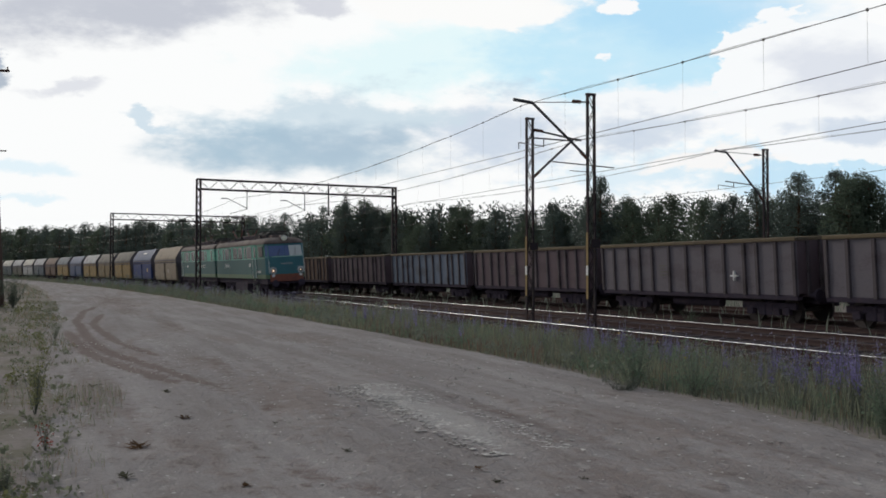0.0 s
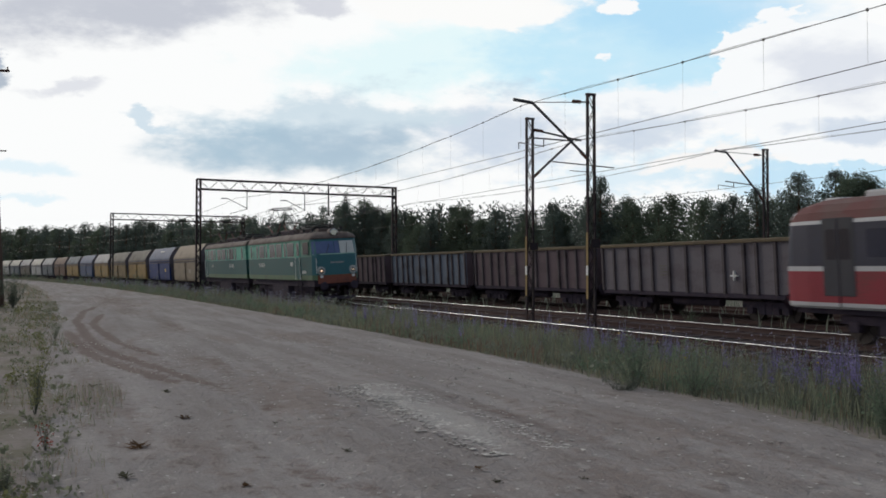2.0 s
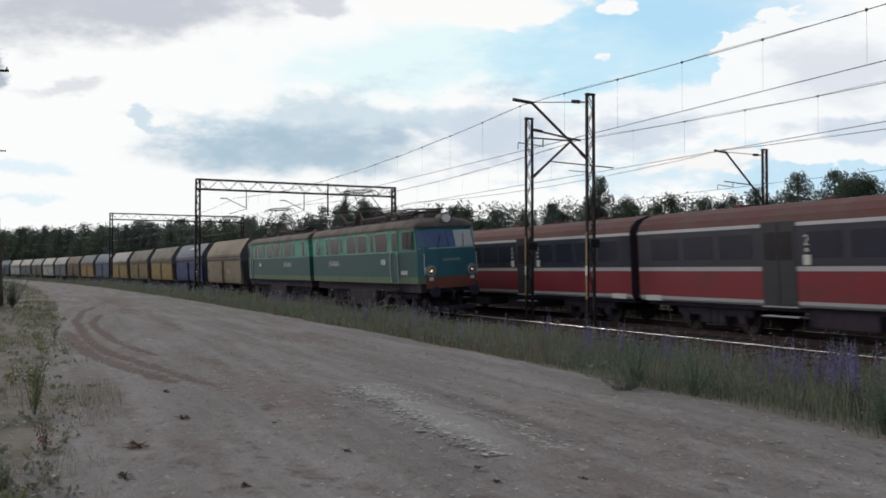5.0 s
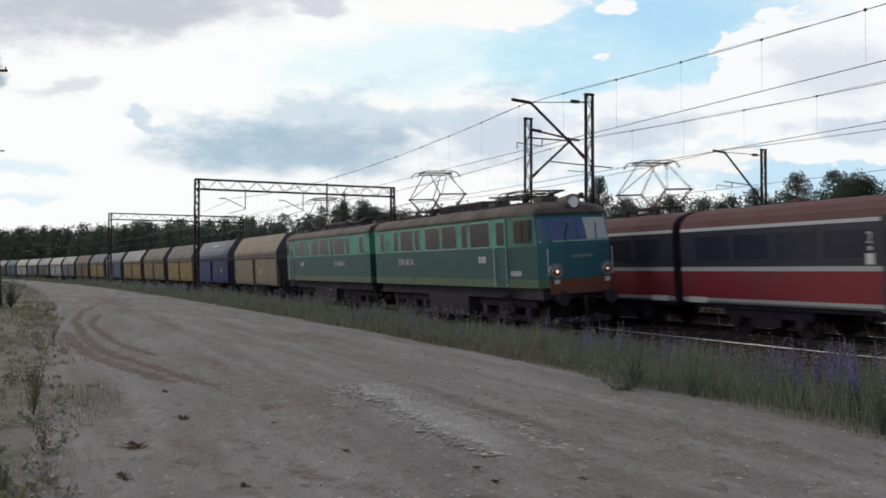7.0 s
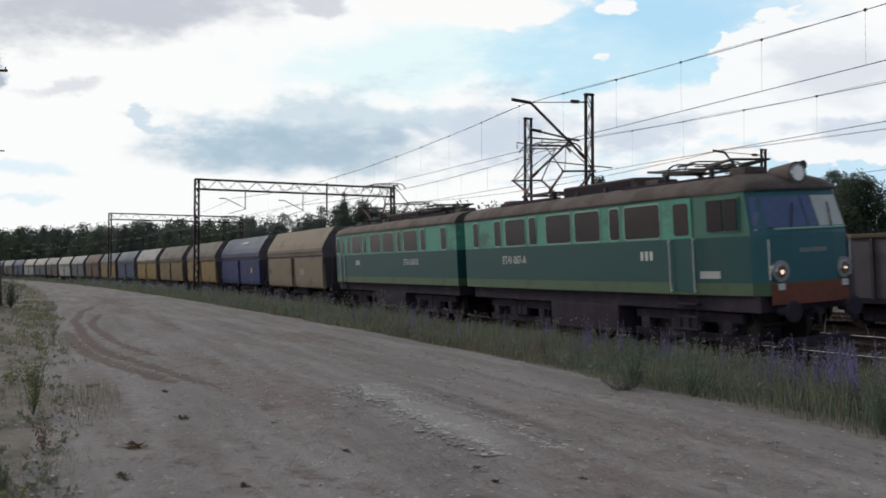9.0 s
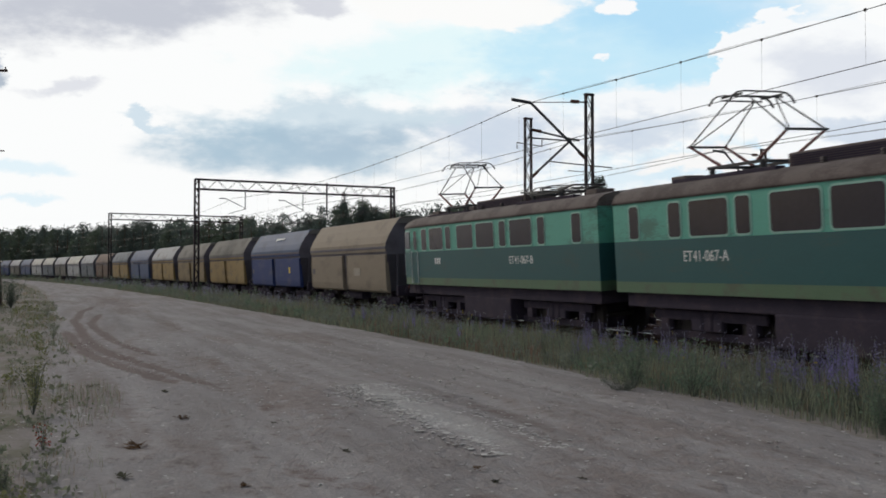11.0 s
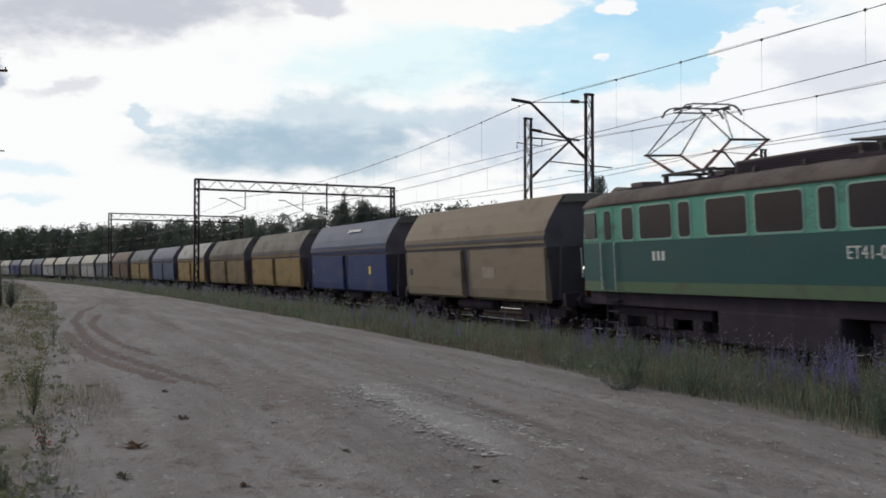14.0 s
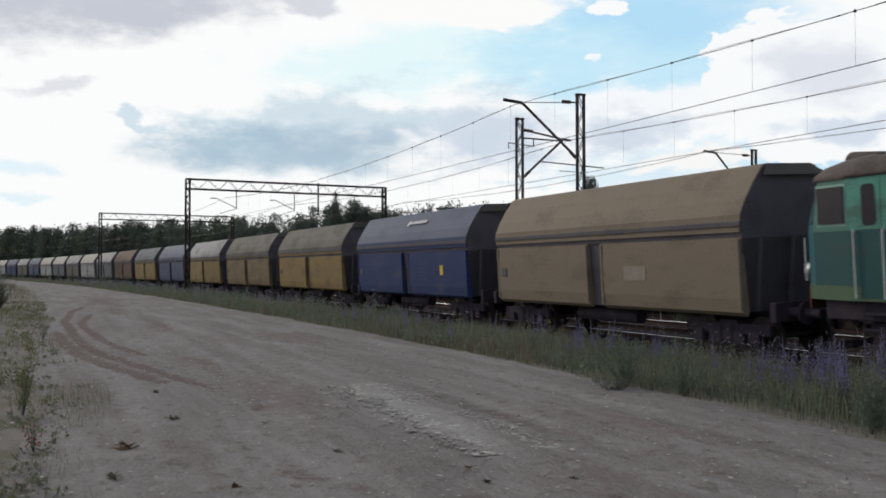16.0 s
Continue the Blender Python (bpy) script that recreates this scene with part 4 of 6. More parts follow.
SCHEMES = [  # upper side, doors, words
    (TAN, TAN, "tan steel coal hopper wagon with sloping upper sides"),
    (STEELBLUE, NAVY, "navy blue hopper wagon with pale blue upper sides"),
    (KHAKI, OCHRE, "hopper wagon with khaki upper sides and ochre doors"),
    (KHAKI, DULL, "grimy khaki hopper wagon with dull ochre-brown doors"),
    (ASH, OCHRE, "hopper wagon with ash grey upper sides and ochre doors"),
    (STEELBLUE, STEELBLUE, "faded steel blue hopper wagon with dusty sides"),
    (SLATE, OCHRE, "hopper wagon with slate upper sides and ochre doors"),
    (UMBER, UMBER, "umber brown hopper wagon with rust-stained doors"),
    (ASH, SLATE, "ash grey hopper wagon with slate doors"),
    (CREAM, ASH, "pale cream hopper wagon with ash grey doors"),
    (ASH, KHAKI, "ash grey hopper wagon with khaki doors"),
    (CREAM, SLATE, "pale cream hopper wagon with slate doors")]
ORDER = [0, 1, 2, 3, 4, 5, 6, 7, 8, 9, 10, 11, 9, 5, 10, 1, 9, 8, 5, 10, 11, 2]
HOPPERS = []


def dress(owner, top, low):
    for ob in owner.children_recursive:
        m = top if ob.name.startswith("upper_side") else low if ob.name.startswith(("side_door", "door_edge", "waist_rail")) else None
        if m:
            ob.material_slots[0].link = "OBJECT"
            ob.material_slots[0].material = m


def coal_train():
    model = hopper()
    for k, scheme in enumerate(ORDER):
        top, low, label = SCHEMES[scheme]
        ob = model if k == 0 else copy_thing(model, Matrix())
        dress(ob, top, low)
        tagged(ob, label)
        if k:
            for w in ob.children_recursive:
                if w.name.startswith("wheelset"):
                    rolling(w, 0.46, tuple(w.location), freight_at)
        HOPPERS.append(ob)
    # the second wagon's white mark and yellow sign, pale data panels on some others
    e = BODY_LONG / 2
    blue = HOPPERS[1]
    put = Matrix.Translation((0.55, -1.17, 3.84)) @ Euler((radians(48), 0, 0)).to_matrix().to_4x4()
    for a, b, c, d in [(-0.75, -0.09, -0.60, 0.16), (-0.52, -0.02, -0.34, 0.10)] + [(-0.26 + k * 0.22, -0.02, -0.10 + k * 0.22, 0.13) for k in range(6)]:
        bm = block(fresh(), a, b, 0.0, c, d, 0.012)
        bm.transform(put)
        part("company_mark", bm, WHITE, blue, "white painted bar of the company mark")
    YELLOW = mat("yellow_sign", (0.75, 0.55, 0.05), 0.5, vary=0.15, scale=6)
    part("sign", block(fresh(), 3.35, -1.515, 1.80, 3.62, -1.50, 2.16, 0.005), YELLOW, blue, "small yellow sign")
    low_contrast = {1: STEELBLUE, 2: KHAKI, 3: UMBER, 4: KHAKI, 6: KHAKI}
    part("data_plate", block(fresh(), 1.35, -1.512, 1.72, 2.25, -1.50, 2.08), mat("worn_pale_tan_paint", (0.32, 0.275, 0.22), 0.7, vary=0.5, scale=4, grain=18), HOPPERS[0], "pale painted data panel")
    for k in (1, 2, 3, 4, 6):
        bm = fresh()
        for j in range(4):
            block(bm, 1.35, -1.512, 1.62 + j * 0.13, 1.35 + (0.8, 0.5, 0.7, 0.4)[j], -1.50, 1.66 + j * 0.13)
        part("data_panel", bm, low_contrast[k], HOPPERS[k], "rows of faint stencilled data")


coal_train()
# ---- the red suburban train ----
RED = mat("dark_red_coach_paint", (0.240, 0.016, 0.033), 0.5, vary=0.3, scale=1.2, grain=20, bump=0.04, dirt=(0.15, 0.025, 0.03), dirt_at=0.60, stretch=(0.5, 1, 1))
GREYBAND = mat("light_grey_coach_band", (0.46, 0.46, 0.48), 0.55, vary=0.25, scale=2, grain=20, bump=0.03)
REDROOF = mat("dusty_red_roof", (0.135, 0.046, 0.046), 0.8, vary=0.4, scale=1.2, grain=18, bump=0.12, dirt=(0.115, 0.064, 0.060), dirt_at=0.52)
SLATEBLUE = mat("slate_window_band", (0.042, 0.044, 0.068), 0.35, vary=0.3, scale=1.5, grain=15, bump=0.02, gloss=0.4)
DOORGREY = mat("dark_grey_door_paint", (0.030, 0.031, 0.044), 0.45, vary=0.25, scale=2, grain=15, bump=0.03)
COACHGLASS = mat("dusty_coach_glass", (0.036, 0.039, 0.062), 0.2, vary=0.4, scale=1.5, grain=10, bump=0.0, gloss=0.4)
BELLOWS = mat("sooty_red_brown_bellows", (0.062, 0.034, 0.036), 0.9, vary=0.4, scale=3, grain=20, bump=0.2, gloss=0.1)
COACH_SECTION = [(-1.36, 0.95), (-1.43, 1.02), (-1.44, 1.12), (-1.44, 1.95), (-1.44, 2.08), (-1.44, 3.20), (-1.42, 3.30), (-1.34, 3.52), (-1.12, 3.72), (-0.7, 3.85), (0.0, 3.90)]


def coach(long, cab, doors, marks, panto=None, label=""):
    """A coach; x runs backwards from its leading end. cab: -1 leading end, 1 trailing end, 0 none."""
    owner = thing("suburban_train_coach", label, "train coach", "coaches of the red suburban train")
    half = COACH_SECTION
    ring = half + [(-y, z) for y, z in half[-2::-1]]
    xs = [-long / 2, -long / 2 + 0.25, -long / 2 + 0.9, long / 2 - 0.9, long / 2 - 0.25, long / 2]
    bm = fresh()
    rings = []
    for i, x in enumerate(xs):
        end = -1 if i < 3 else 1
        k = {0: 1.0, 1: 0.45, 2: 0.0, 3: 0.0, 4: 0.45, 5: 1.0}[i] if end == cab else 0.0
        rings.append([bm.verts.new((x - end * 0.12 * k * max(0, z - 2.0), y * (1 - 0.10 * k), z - 0.22 * k * max(0, z - 3.25) / 0.65)) for y, z in ring])
    n = len(ring)
    for a, b in zip(rings, rings[1:]):
        for i in range(n - 1):
            z = (ring[i][1] + ring[i + 1][1]) / 2
            f = bm.faces.new((a[i], a[i + 1], b[i + 1], b[i]))
            f.material_index = 1 if z < 1.12 else 0 if z < 1.95 else 1 if z < 2.08 else 2 if z < 3.20 else 1 if z < 3.30 else 3
    for r in (rings[0], rings[-1]):
        bm.faces.new(r).material_index = 2
    for a, b in zip(rings, rings[1:]):
        bm.faces.new((a[0], b[0], b[-1], a[-1])).material_index = 2
    bmesh.ops.recalc_face_normals(bm, faces=bm.faces[:])
    part("body", bm, [RED, GREYBAND, SLATEBLUE, REDROOF], owner)
    X = lambda u: u - long / 2
    # windows between the doors
    stops = sorted([(-0.2, 0.35)] + list(doors) + [(long - 0.35, long + 0.2)])
    for (a0, a1), (b0, b1) in zip(stops, stops[1:]):
        lo, hi = a1 + 0.25, b0 - 0.25
        count = max(0, int((hi - lo) / 1.45))
        for k in range(count):
            w = (hi - lo) / count
            for s in (-1, 1):
                ob = part("window", panel(fresh(), X(lo + k * w + 0.08), X(lo + (k + 1) * w - 0.08), 2.24, 3.08, s * 1.43, s * 1.446, 0.10), SLATEBLUE, owner)
                part("pane", panel(fresh(), X(lo + k * w + 0.14), X(lo + (k + 1) * w - 0.14), 2.30, 3.02, s * 1.43, s * 1.450, 0.08), COACHGLASS, ob)
    for u0, u1 in doors:
        for s in (-1, 1):
            tall = 0.98 if u1 - u0 > 1.15 else 1.30
            door = part("door", panel(fresh(), X(u0), X(u1), tall, 3.34, s * 1.42, s * 1.452, 0.04), DOORGREY, owner, "dark grey sliding door")
            mid = (u0 + u1) / 2
            for a, b in ((u0 + 0.12, mid - 0.06), (mid + 0.06, u1 - 0.12)):
                part("door_pane", panel(fresh(), X(a), X(b), 2.25, 3.05, s * 1.43, s * 1.458, 0.07), DARKGLASS, door)
            part("door_seam", block(fresh(), X(mid) - 0.012, s * 1.44, 1.02, X(mid) + 0.012, s * 1.462, 3.30), UNDER, door)
            if tall < 1:
                for z, out in ((0.93, 1.50), (0.66, 1.52)):
                    part("step", block(fresh(), X(u0 - 0.02), s * 1.25, z, X(u1 + 0.02), s * out, z + 0.03, 0.005), GREYBAND, owner)
    for u in marks:
        lettering("2", 0.30, owner, pose(X(u) - 0.09, -1.462, 2.66, 90, 0, 0), WHITE, 0.9, "class_number")
        part("pictogram", block(fresh(), X(u) - 0.05, -1.462, 2.48, X(u) + 0.05, -1.45, 2.58), WHITE, owner)
        part("pictogram", block(fresh(), X(u) - 0.13, -1.462, 2.12, X(u) + 0.13, -1.45, 2.40, 0.004), WHITE, owner, "white square sticker")
    if cab:
        e = cab * long / 2
        for y in (-0.86, 0.0, 0.86):
            bm = fresh()
            block(bm, -0.015, -0.40, -0.40, 0.015, 0.40, 0.40, 0.01)
            bm.transform(Matrix.Translation((e - cab * 0.085, y * 0.93, 2.62)) @ Euler((0, -cab * 0.12, 0)).to_matrix().to_4x4())
            part("windscreen", bm, DARKGLASS, owner)
        part("front_panel", block(fresh(), e - cab * 0.02, -1.26, 1.12, e + cab * 0.03, 1.26, 1.95, 0.02), RED, owner)
        part("front_band", block(fresh(), e - cab * 0.04, -1.26, 1.95, e + cab * 0.025, 1.26, 2.06, 0.01), GREYBAND, owner)
        part("front_band", block(fresh(), e - cab * 0.02, -1.24, 0.98, e + cab * 0.025, 1.24, 1.12, 0.01), GREYBAND, owner)
        part("front_dome", sweep(fresh(), [(-1.22, 3.36), (-1.10, 3.52), (-0.7, 3.66), (0, 3.70), (0.7, 3.66), (1.10, 3.52), (1.22, 3.36)], e - cab * 0.65, e - cab * 0.12), GREYBAND, owner)
        part("destination_board", block(fresh(), e - cab * 0.20, -0.55, 3.40, e - cab * 0.08, 0.55, 3.58), [BOARD] if cab > 0 else [DARKGLASS], owner)
        for y in (-1.0, 1.0):
            lamp = part("headlight", disc(fresh(), (e - cab * 0.03, y, 1.5), (cab, 0, 0), 0.14, 0.06, 16), CHROME, owner)
            part("lens", disc(fresh(), (e + cab * 0.02, y, 1.5), (cab, 0, 0), 0.10, 0.02, 16), CLEAR, lamp)
        part("roof_headlight", block(fresh(), e - cab * 1.0, -0.3, 3.68, e - cab * 0.45, 0.3, 3.92, 0.06), GREYBAND, owner)
        part("roof_box", block(fresh(), e - cab * 3.2, -0.7, 3.72, e - cab * 2.2, 0.7, 4.02, 0.06), GREYBAND, owner)
        buffers(owner, e, cab)
    for u in [long * k / 6 for k in range(1, 6)]:
        part("roof_vent", block(fresh(), X(u) - 0.22, -0.25, 3.84, X(u) + 0.22, 0.25, 3.97, 0.04), REDROOF, owner)
    for e in (-1, 1):
        if e != cab:
            bm = fresh()
            for k in range(4):
                w = 1.22 if k % 2 else 1.30
                block(bm, e * (long / 2 + 0.042 * k), -w, 1.0, e * (long / 2 + 0.042 * (k + 1)), w, 3.42 + w - 1.22, 0.01)
            part("gangway", bm, BELLOWS, owner, "dark red-brown folded gangway bellows")
            part("end_plate", block(fresh(), e * (long / 2 - 0.75) - 0.42, -1.458, 0.96, e * (long / 2 - 0.75) + 0.42, -1.42, 1.14, 0.004), WHITE, owner, "small white sign plate")
    if panto:
        pantograph(owner, X(panto), 3.88, True, 5.84, 1.42)
    part("underframe", block(fresh(), -long / 2 + 0.2, -1.2, 0.80, long / 2 - 0.2, 1.2, 1.0), UNDER, owner)
    for u in (0.40, 0.60):
        part("equipment_box", block(fresh(), X(long * u) - 1.4, -1.25, 0.38, X(long * u) + 0.9, 1.25, 0.84, 0.04), UNDER, owner)
    for e in (-1, 1):
        bogie(owner, e * (long / 2 - 3.3), 2.6, 0.47, passenger_at)
    return owner


COACHES = [(0.0, coach(20.05, -1, [(1.4, 2.42), (5.6, 6.93), (11.97, 13.24)], [5.1, 7.28, 11.6, 13.75], None, "leading coach of a red and grey suburban train")),
           (20.45, coach(21.9, 0, [(5.9, 7.2), (15.1, 16.4)], [7.6, 14.7, 16.8], 19.2, "middle coach of a red and grey suburban train with raised pantograph")),
           (42.7, coach(22.3, 1, [(7.7, 9.0), (15.15, 16.45), (19.75, 20.75)], [7.35, 9.4, 14.75], None, "rear coach of a red and grey suburban train with lit board"))]

# ---- coal wagons that stand on the siding ----
GREYWAGON = paint("grimy_grey_wagon_paint", (0.162, 0.148, 0.166), (0.118, 0.102, 0.114), 0.54)
DARKWAGON = paint("sooty_brown_wagon_paint", (0.132, 0.098, 0.110), (0.096, 0.072, 0.080), 0.54)
BLUEWAGON = paint("faded_blue_grey_wagon_paint", (0.165, 0.195, 0.250), (0.11, 0.12, 0.145), 0.56)
RIB = paint("dark_wagon_rib_paint", (0.104, 0.088, 0.096), (0.060, 0.050, 0.052))
RIM = paint("dull_ochre_rim_paint", (0.15, 0.118, 0.076), (0.10, 0.08, 0.06))


def gondola():
    owner = thing("open_wagon", "grimy grey open coal wagon with vertical ribs on the siding", "open wagon", "coal wagons standing on the siding")
    e = 5.96
    for s in (-1, 1):
        side = part("side_wall", block(fresh(), -e, s * 1.36, 1.05, e, s * 1.41, 3.02, 0.01), GREYWAGON, owner)
        for x in (-5.88, -4.99, -3.94, -3.06, -2.17, -1.02, 0.08, 1.18, 2.31, 3.41, 4.08, 5.02, 5.88):
            part("rib", block(fresh(), x - 0.07, s * 1.40, 1.05, x + 0.07, s * 1.50, 3.0, 0.02), RIB, side)
        part("top_rim", block(fresh(), -e - 0.03, s * 1.33, 3.02, e + 0.03, s * 1.50, 3.15, 0.02), RIM, owner)
        part("sole_bar", block(fresh(), -e, s * 1.2, 0.90, e, s * 1.44, 1.08, 0.02), UNDER, owner)
        bm = fresh()
        for k in range(4):
            block(bm, -1.72, s * 1.408, 1.75 + k * 0.13, -1.72 + (0.42, 0.55, 0.36, 0.5)[k], s * 1.415, 1.80 + k * 0.13)
        part("data_panel", bm, KHAKI, owner, "rows of faint stencilled data")
    for d in (-1, 1):
        end = part("end_wall", block(fresh(), d * (e - 0.06), -1.36, 1.05, d * e, 1.36, 3.02, 0.01), DARKWAGON, owner)
        for y in (-0.9, -0.3, 0.3, 0.9):
            part("rib", block(fresh(), d * e, y - 0.06, 1.05, d * (e + 0.09), y + 0.06, 3.0, 0.01), RIB, end)
        part("top_rim", block(fresh(), d * (e - 0.08), -1.36, 3.02, d * (e + 0.06), 1.36, 3.15, 0.02), RIM, owner)
        buffers(owner, d * (e + 0.05), d)
        bogie(owner, d * 4.15, 1.8, 0.46)
    part("floor", block(fresh(), -e, -1.37, 1.02, e, 1.37, 1.12), DARKWAGON, owner)
    part("coal_load", block(fresh(), -e + 0.1, -1.34, 1.1, e - 0.1, 1.34, 2.4, 0.1), UNDER, owner)
    part("centre_sill", block(fresh(), -e, -0.4, 0.7, e, 0.4, 1.03), UNDER, owner)
    part("brake_gear", rod(fresh(), (-1.5, -0.8, 0.65), (1.4, -0.8, 0.65), 0.17, sides=12), UNDER, owner)
    return owner


def standing_wagons():
    model = gondola()
    paints = {0: GREYWAGON, 1: DARKWAGON, 2: BLUEWAGON, 3: DARKWAGON, 4: UMBER, -1: GREYWAGON, -2: DARKWAGON}
    words = {0: "grimy grey open coal wagon with a white cross", 2: "faded blue-grey open coal wagon with ochre rim"}
    for k in [0, 1, 2, 3, 4, 5, 6, 7, -1, -2]:
        ob = model if k == 0 else copy_thing(model, on_track(-30.06 - 13.1 * k, SIDING))
        if k == 0:
            ob.matrix_basis = on_track(-30.06, SIDING)
        tagged(ob, words.get(k, "sooty brown open coal wagon with vertical ribs on the siding" if k != -1 else "grimy grey open coal wagon with vertical ribs on the siding"))
        for c in ob.children:
            if c.name.startswith("side_wall"):
                c.material_slots[0].link = "OBJECT"
                c.material_slots[0].material = paints.get(k, DARKWAGON)
    bm = block(fresh(), 2.68, -1.512, 1.74, 3.06, -1.41, 1.79)
    block(bm, 2.845, -1.512, 1.58, 2.895, -1.41, 1.95)
    part("painted_cross", bm, WHITE, model, "white painted cross")


standing_wagons()

# ---- masts, gantries and wires ----
MAST = mat("rust_streaked_mast_paint", (0.030, 0.024, 0.028), 0.8, vary=0.5, scale=3, grain=25, bump=0.15, dirt=(0.085, 0.045, 0.034), dirt_at=0.62, stretch=(1, 1, 0.5), gloss=0.2)
CONCRETE = mat("grey_concrete", (0.33, 0.31, 0.29), 0.9, vary=0.3, scale=3, grain=30, bump=0.3)
TUBE = mat("weathered_grey_tube", (0.075, 0.078, 0.085), 0.6, 0.3, vary=0.3, scale=6, grain=30, bump=0.05)
PORCELAIN = mat("brown_porcelain", (0.10, 0.045, 0.03), 0.25, vary=0.2, scale=8, grain=30, bump=0.02)
WIRE = mat("tarnished_copper_wire", (0.055, 0.050, 0.048), 0.6, 0.4, vary=0.2, scale=8, grain=30, bump=0.0)


def lattice_post(owner, foot, top, wide=0.30, deep=0.12, name="post"):
    """Two channel legs with zigzag lacing on both faces; in the thing's own space, up z."""
    bm = fresh()
    for s in (-1, 1):
        bar(bm, (0, s * wide / 2, foot), (0, s * wide / 2 * 0.94, top), deep, 0.058)
    post = part(name, bm, MAST, owner)
    n = int((top - foot) / 0.52)
    for f in (-1, 1):
        bm = fresh()
        for k in range(n):
            a, b = foot + (top - foot) * k / n, foot + (top - foot) * (k + 1) / n
            s = 1 if k % 2 else -1
            bar(bm, (f * (deep / 2 + 0.006), s * wide * 0.46, a), (f * (deep / 2 + 0.006), -s * wide * 0.46, b), 0.012, 0.034)
        tagged(part("lacing", bm, MAST, post), kind="stuff")
    # low sun on the leg's outer face, painted as an ochre strip; a white piece over it
    part("painted_strip", block(fresh(), -deep / 2 - 0.002, -wide / 2 - 0.034, 0.9, deep / 2 + 0.006, -wide / 2 - 0.028, 3.3), OCHRE, post, "ochre strip for warm sunlight on the leg")
    part("painted_strip", block(fresh(), -deep / 2 - 0.004, -wide / 2 - 0.038, 1.75, deep / 2 + 0.008, -wide / 2 - 0.026, 2.1), WHITE, post, "white strip on the leg")
    part("cap", block(fresh(), -deep / 2 - 0.02, -wide / 2 - 0.03, top - 0.02, deep / 2 + 0.02, wide / 2 + 0.03, top + 0.05), MAST, post)
    part("footing", block(fresh(), -0.35, -wide / 2 - 0.22, foot - 0.5, 0.35, wide / 2 + 0.22, foot + 0.12, 0.03), CONCRETE, owner)
    return post


def insulator(a, b, owner):
    """A turned porcelain body with five sheds from a to b."""
    a, b = Vector(a), Vector(b)
    turn = (b - a).to_track_quat("Z", "Y")
    bm = fresh()
    prev = None
    for k in range(11):
        r = 0.075 if k % 2 else 0.042
        ring = [bm.verts.new(a.lerp(b, k / 10) + turn @ Vector((r * math.cos(c * math.tau / 10), r * math.sin(c * math.tau / 10), 0))) for c in range(10)]
        if prev:
            for c in range(10):
                bm.faces.new((prev[c], prev[(c + 1) % 10], ring[(c + 1) % 10], ring[c]))
        else:
            bm.faces.new(ring[::-1])
        prev = ring
    bm.faces.new(prev)
    return part("insulator", bm, PORCELAIN, owner)


def mast(s, off, top, arm, name="catenary_mast", label=""):
    """arm: -1 carries the wires of the track on the camera's side, 1 of the one beyond; 'long' reach in metres."""
    x, y, a = along(s, off)
    foot = -0.25
    owner = thing(name, label, "catenary mast", "catenary masts", at=Matrix.Translation((x, y, 0)) @ Euler((0, 0, a)).to_matrix().to_4x4())
    lattice_post(owner, foot, top)
    side, reach, low, high, z_wire = arm
    if side < 0:       # raking tube up to a knee, with a level tip and a stay above
        ob = part("cantilever", rod(rod(fresh(), (0, -0.15, low), (0, -reach, high), 0.05), (0, -reach, high), (0, -reach - 0.75, high + 0.06), 0.06), TUBE, owner)
        part("stay", rod(rod(fresh(), (0, -0.15, top - 0.28), (0, -reach, high + 0.02), 0.016, sides=6), (0, -0.15, top - 0.28), (0, -0.5, top - 0.29), 0.03), TUBE, ob)
        insulator((0, -0.42, top - 0.285), (0, -0.78, top - 0.29), ob)
        insulator((0, -0.18, low), (0, -0.45, low + 0.22), ob)
        bm = rod(fresh(), (0, -reach * 0.35, low + (high - low) * 0.32), (0, -reach - 0.1, z_wire + 0.42), 0.028)
        rod(bm, (0, -reach + 0.45, z_wire + 0.38), (0, -reach + 0.45, z_wire + 0.12), 0.02)
        rod(bm, (0, -reach + 0.45, z_wire + 0.15), (0, -reach - 0.55, z_wire + 0.22), 0.018)
        rod(bm, (0, -reach - 0.55, z_wire + 0.22), (0, -reach - 0.55, z_wire), 0.016)
        part("steady_arm", bm, TUBE, ob)
    else:              # two tubes that meet in a point above the track
        bm = rod(fresh(), (0, 0.15, top - 0.42), (0, reach, high), 0.04)
        rod(bm, (0, 0.15, low), (0, reach, high), 0.05)
        rod(bm, (0, reach, high), (0, reach + 0.35, high - 0.03), 0.05)
        ob = part("cantilever", bm, TUBE, owner)
        insulator((0, 0.2, top - 0.425), (0, 0.62, top - 0.46), ob)
        insulator((0, 0.2, low + 0.03), (0, 0.48, low + 0.28), ob)
        bm = rod(fresh(), (0, reach * 0.42, low + (high - low) * 0.4 + 0.03), (0, reach + 2.0, z_wire + 0.40), 0.026)
        rod(bm, (0, reach + 0.9, z_wire + 0.42), (0, reach + 0.9, z_wire + 0.15), 0.018)
        rod(bm, (0, reach + 0.9, z_wire + 0.16), (0, reach - 0.2, z_wire + 0.18), 0.016)
        part("steady_arm", bm, TUBE, ob)
    part("sign_plate", block(fresh(), 0.075, -0.05, 2.75, 0.095, 0.32, 3.05), MAST, owner)
    return owner


mast(-27.6, 2.5, 8.27, (-1, 2.42, 5.97, 7.80, 6.15), label="rust-streaked lattice catenary mast between the two running tracks")
mast(-32.0, 2.5, 8.07, (1, 2.10, 5.70, 7.38, 5.88), label="slimmer lattice catenary mast with triangular bracket between tracks")
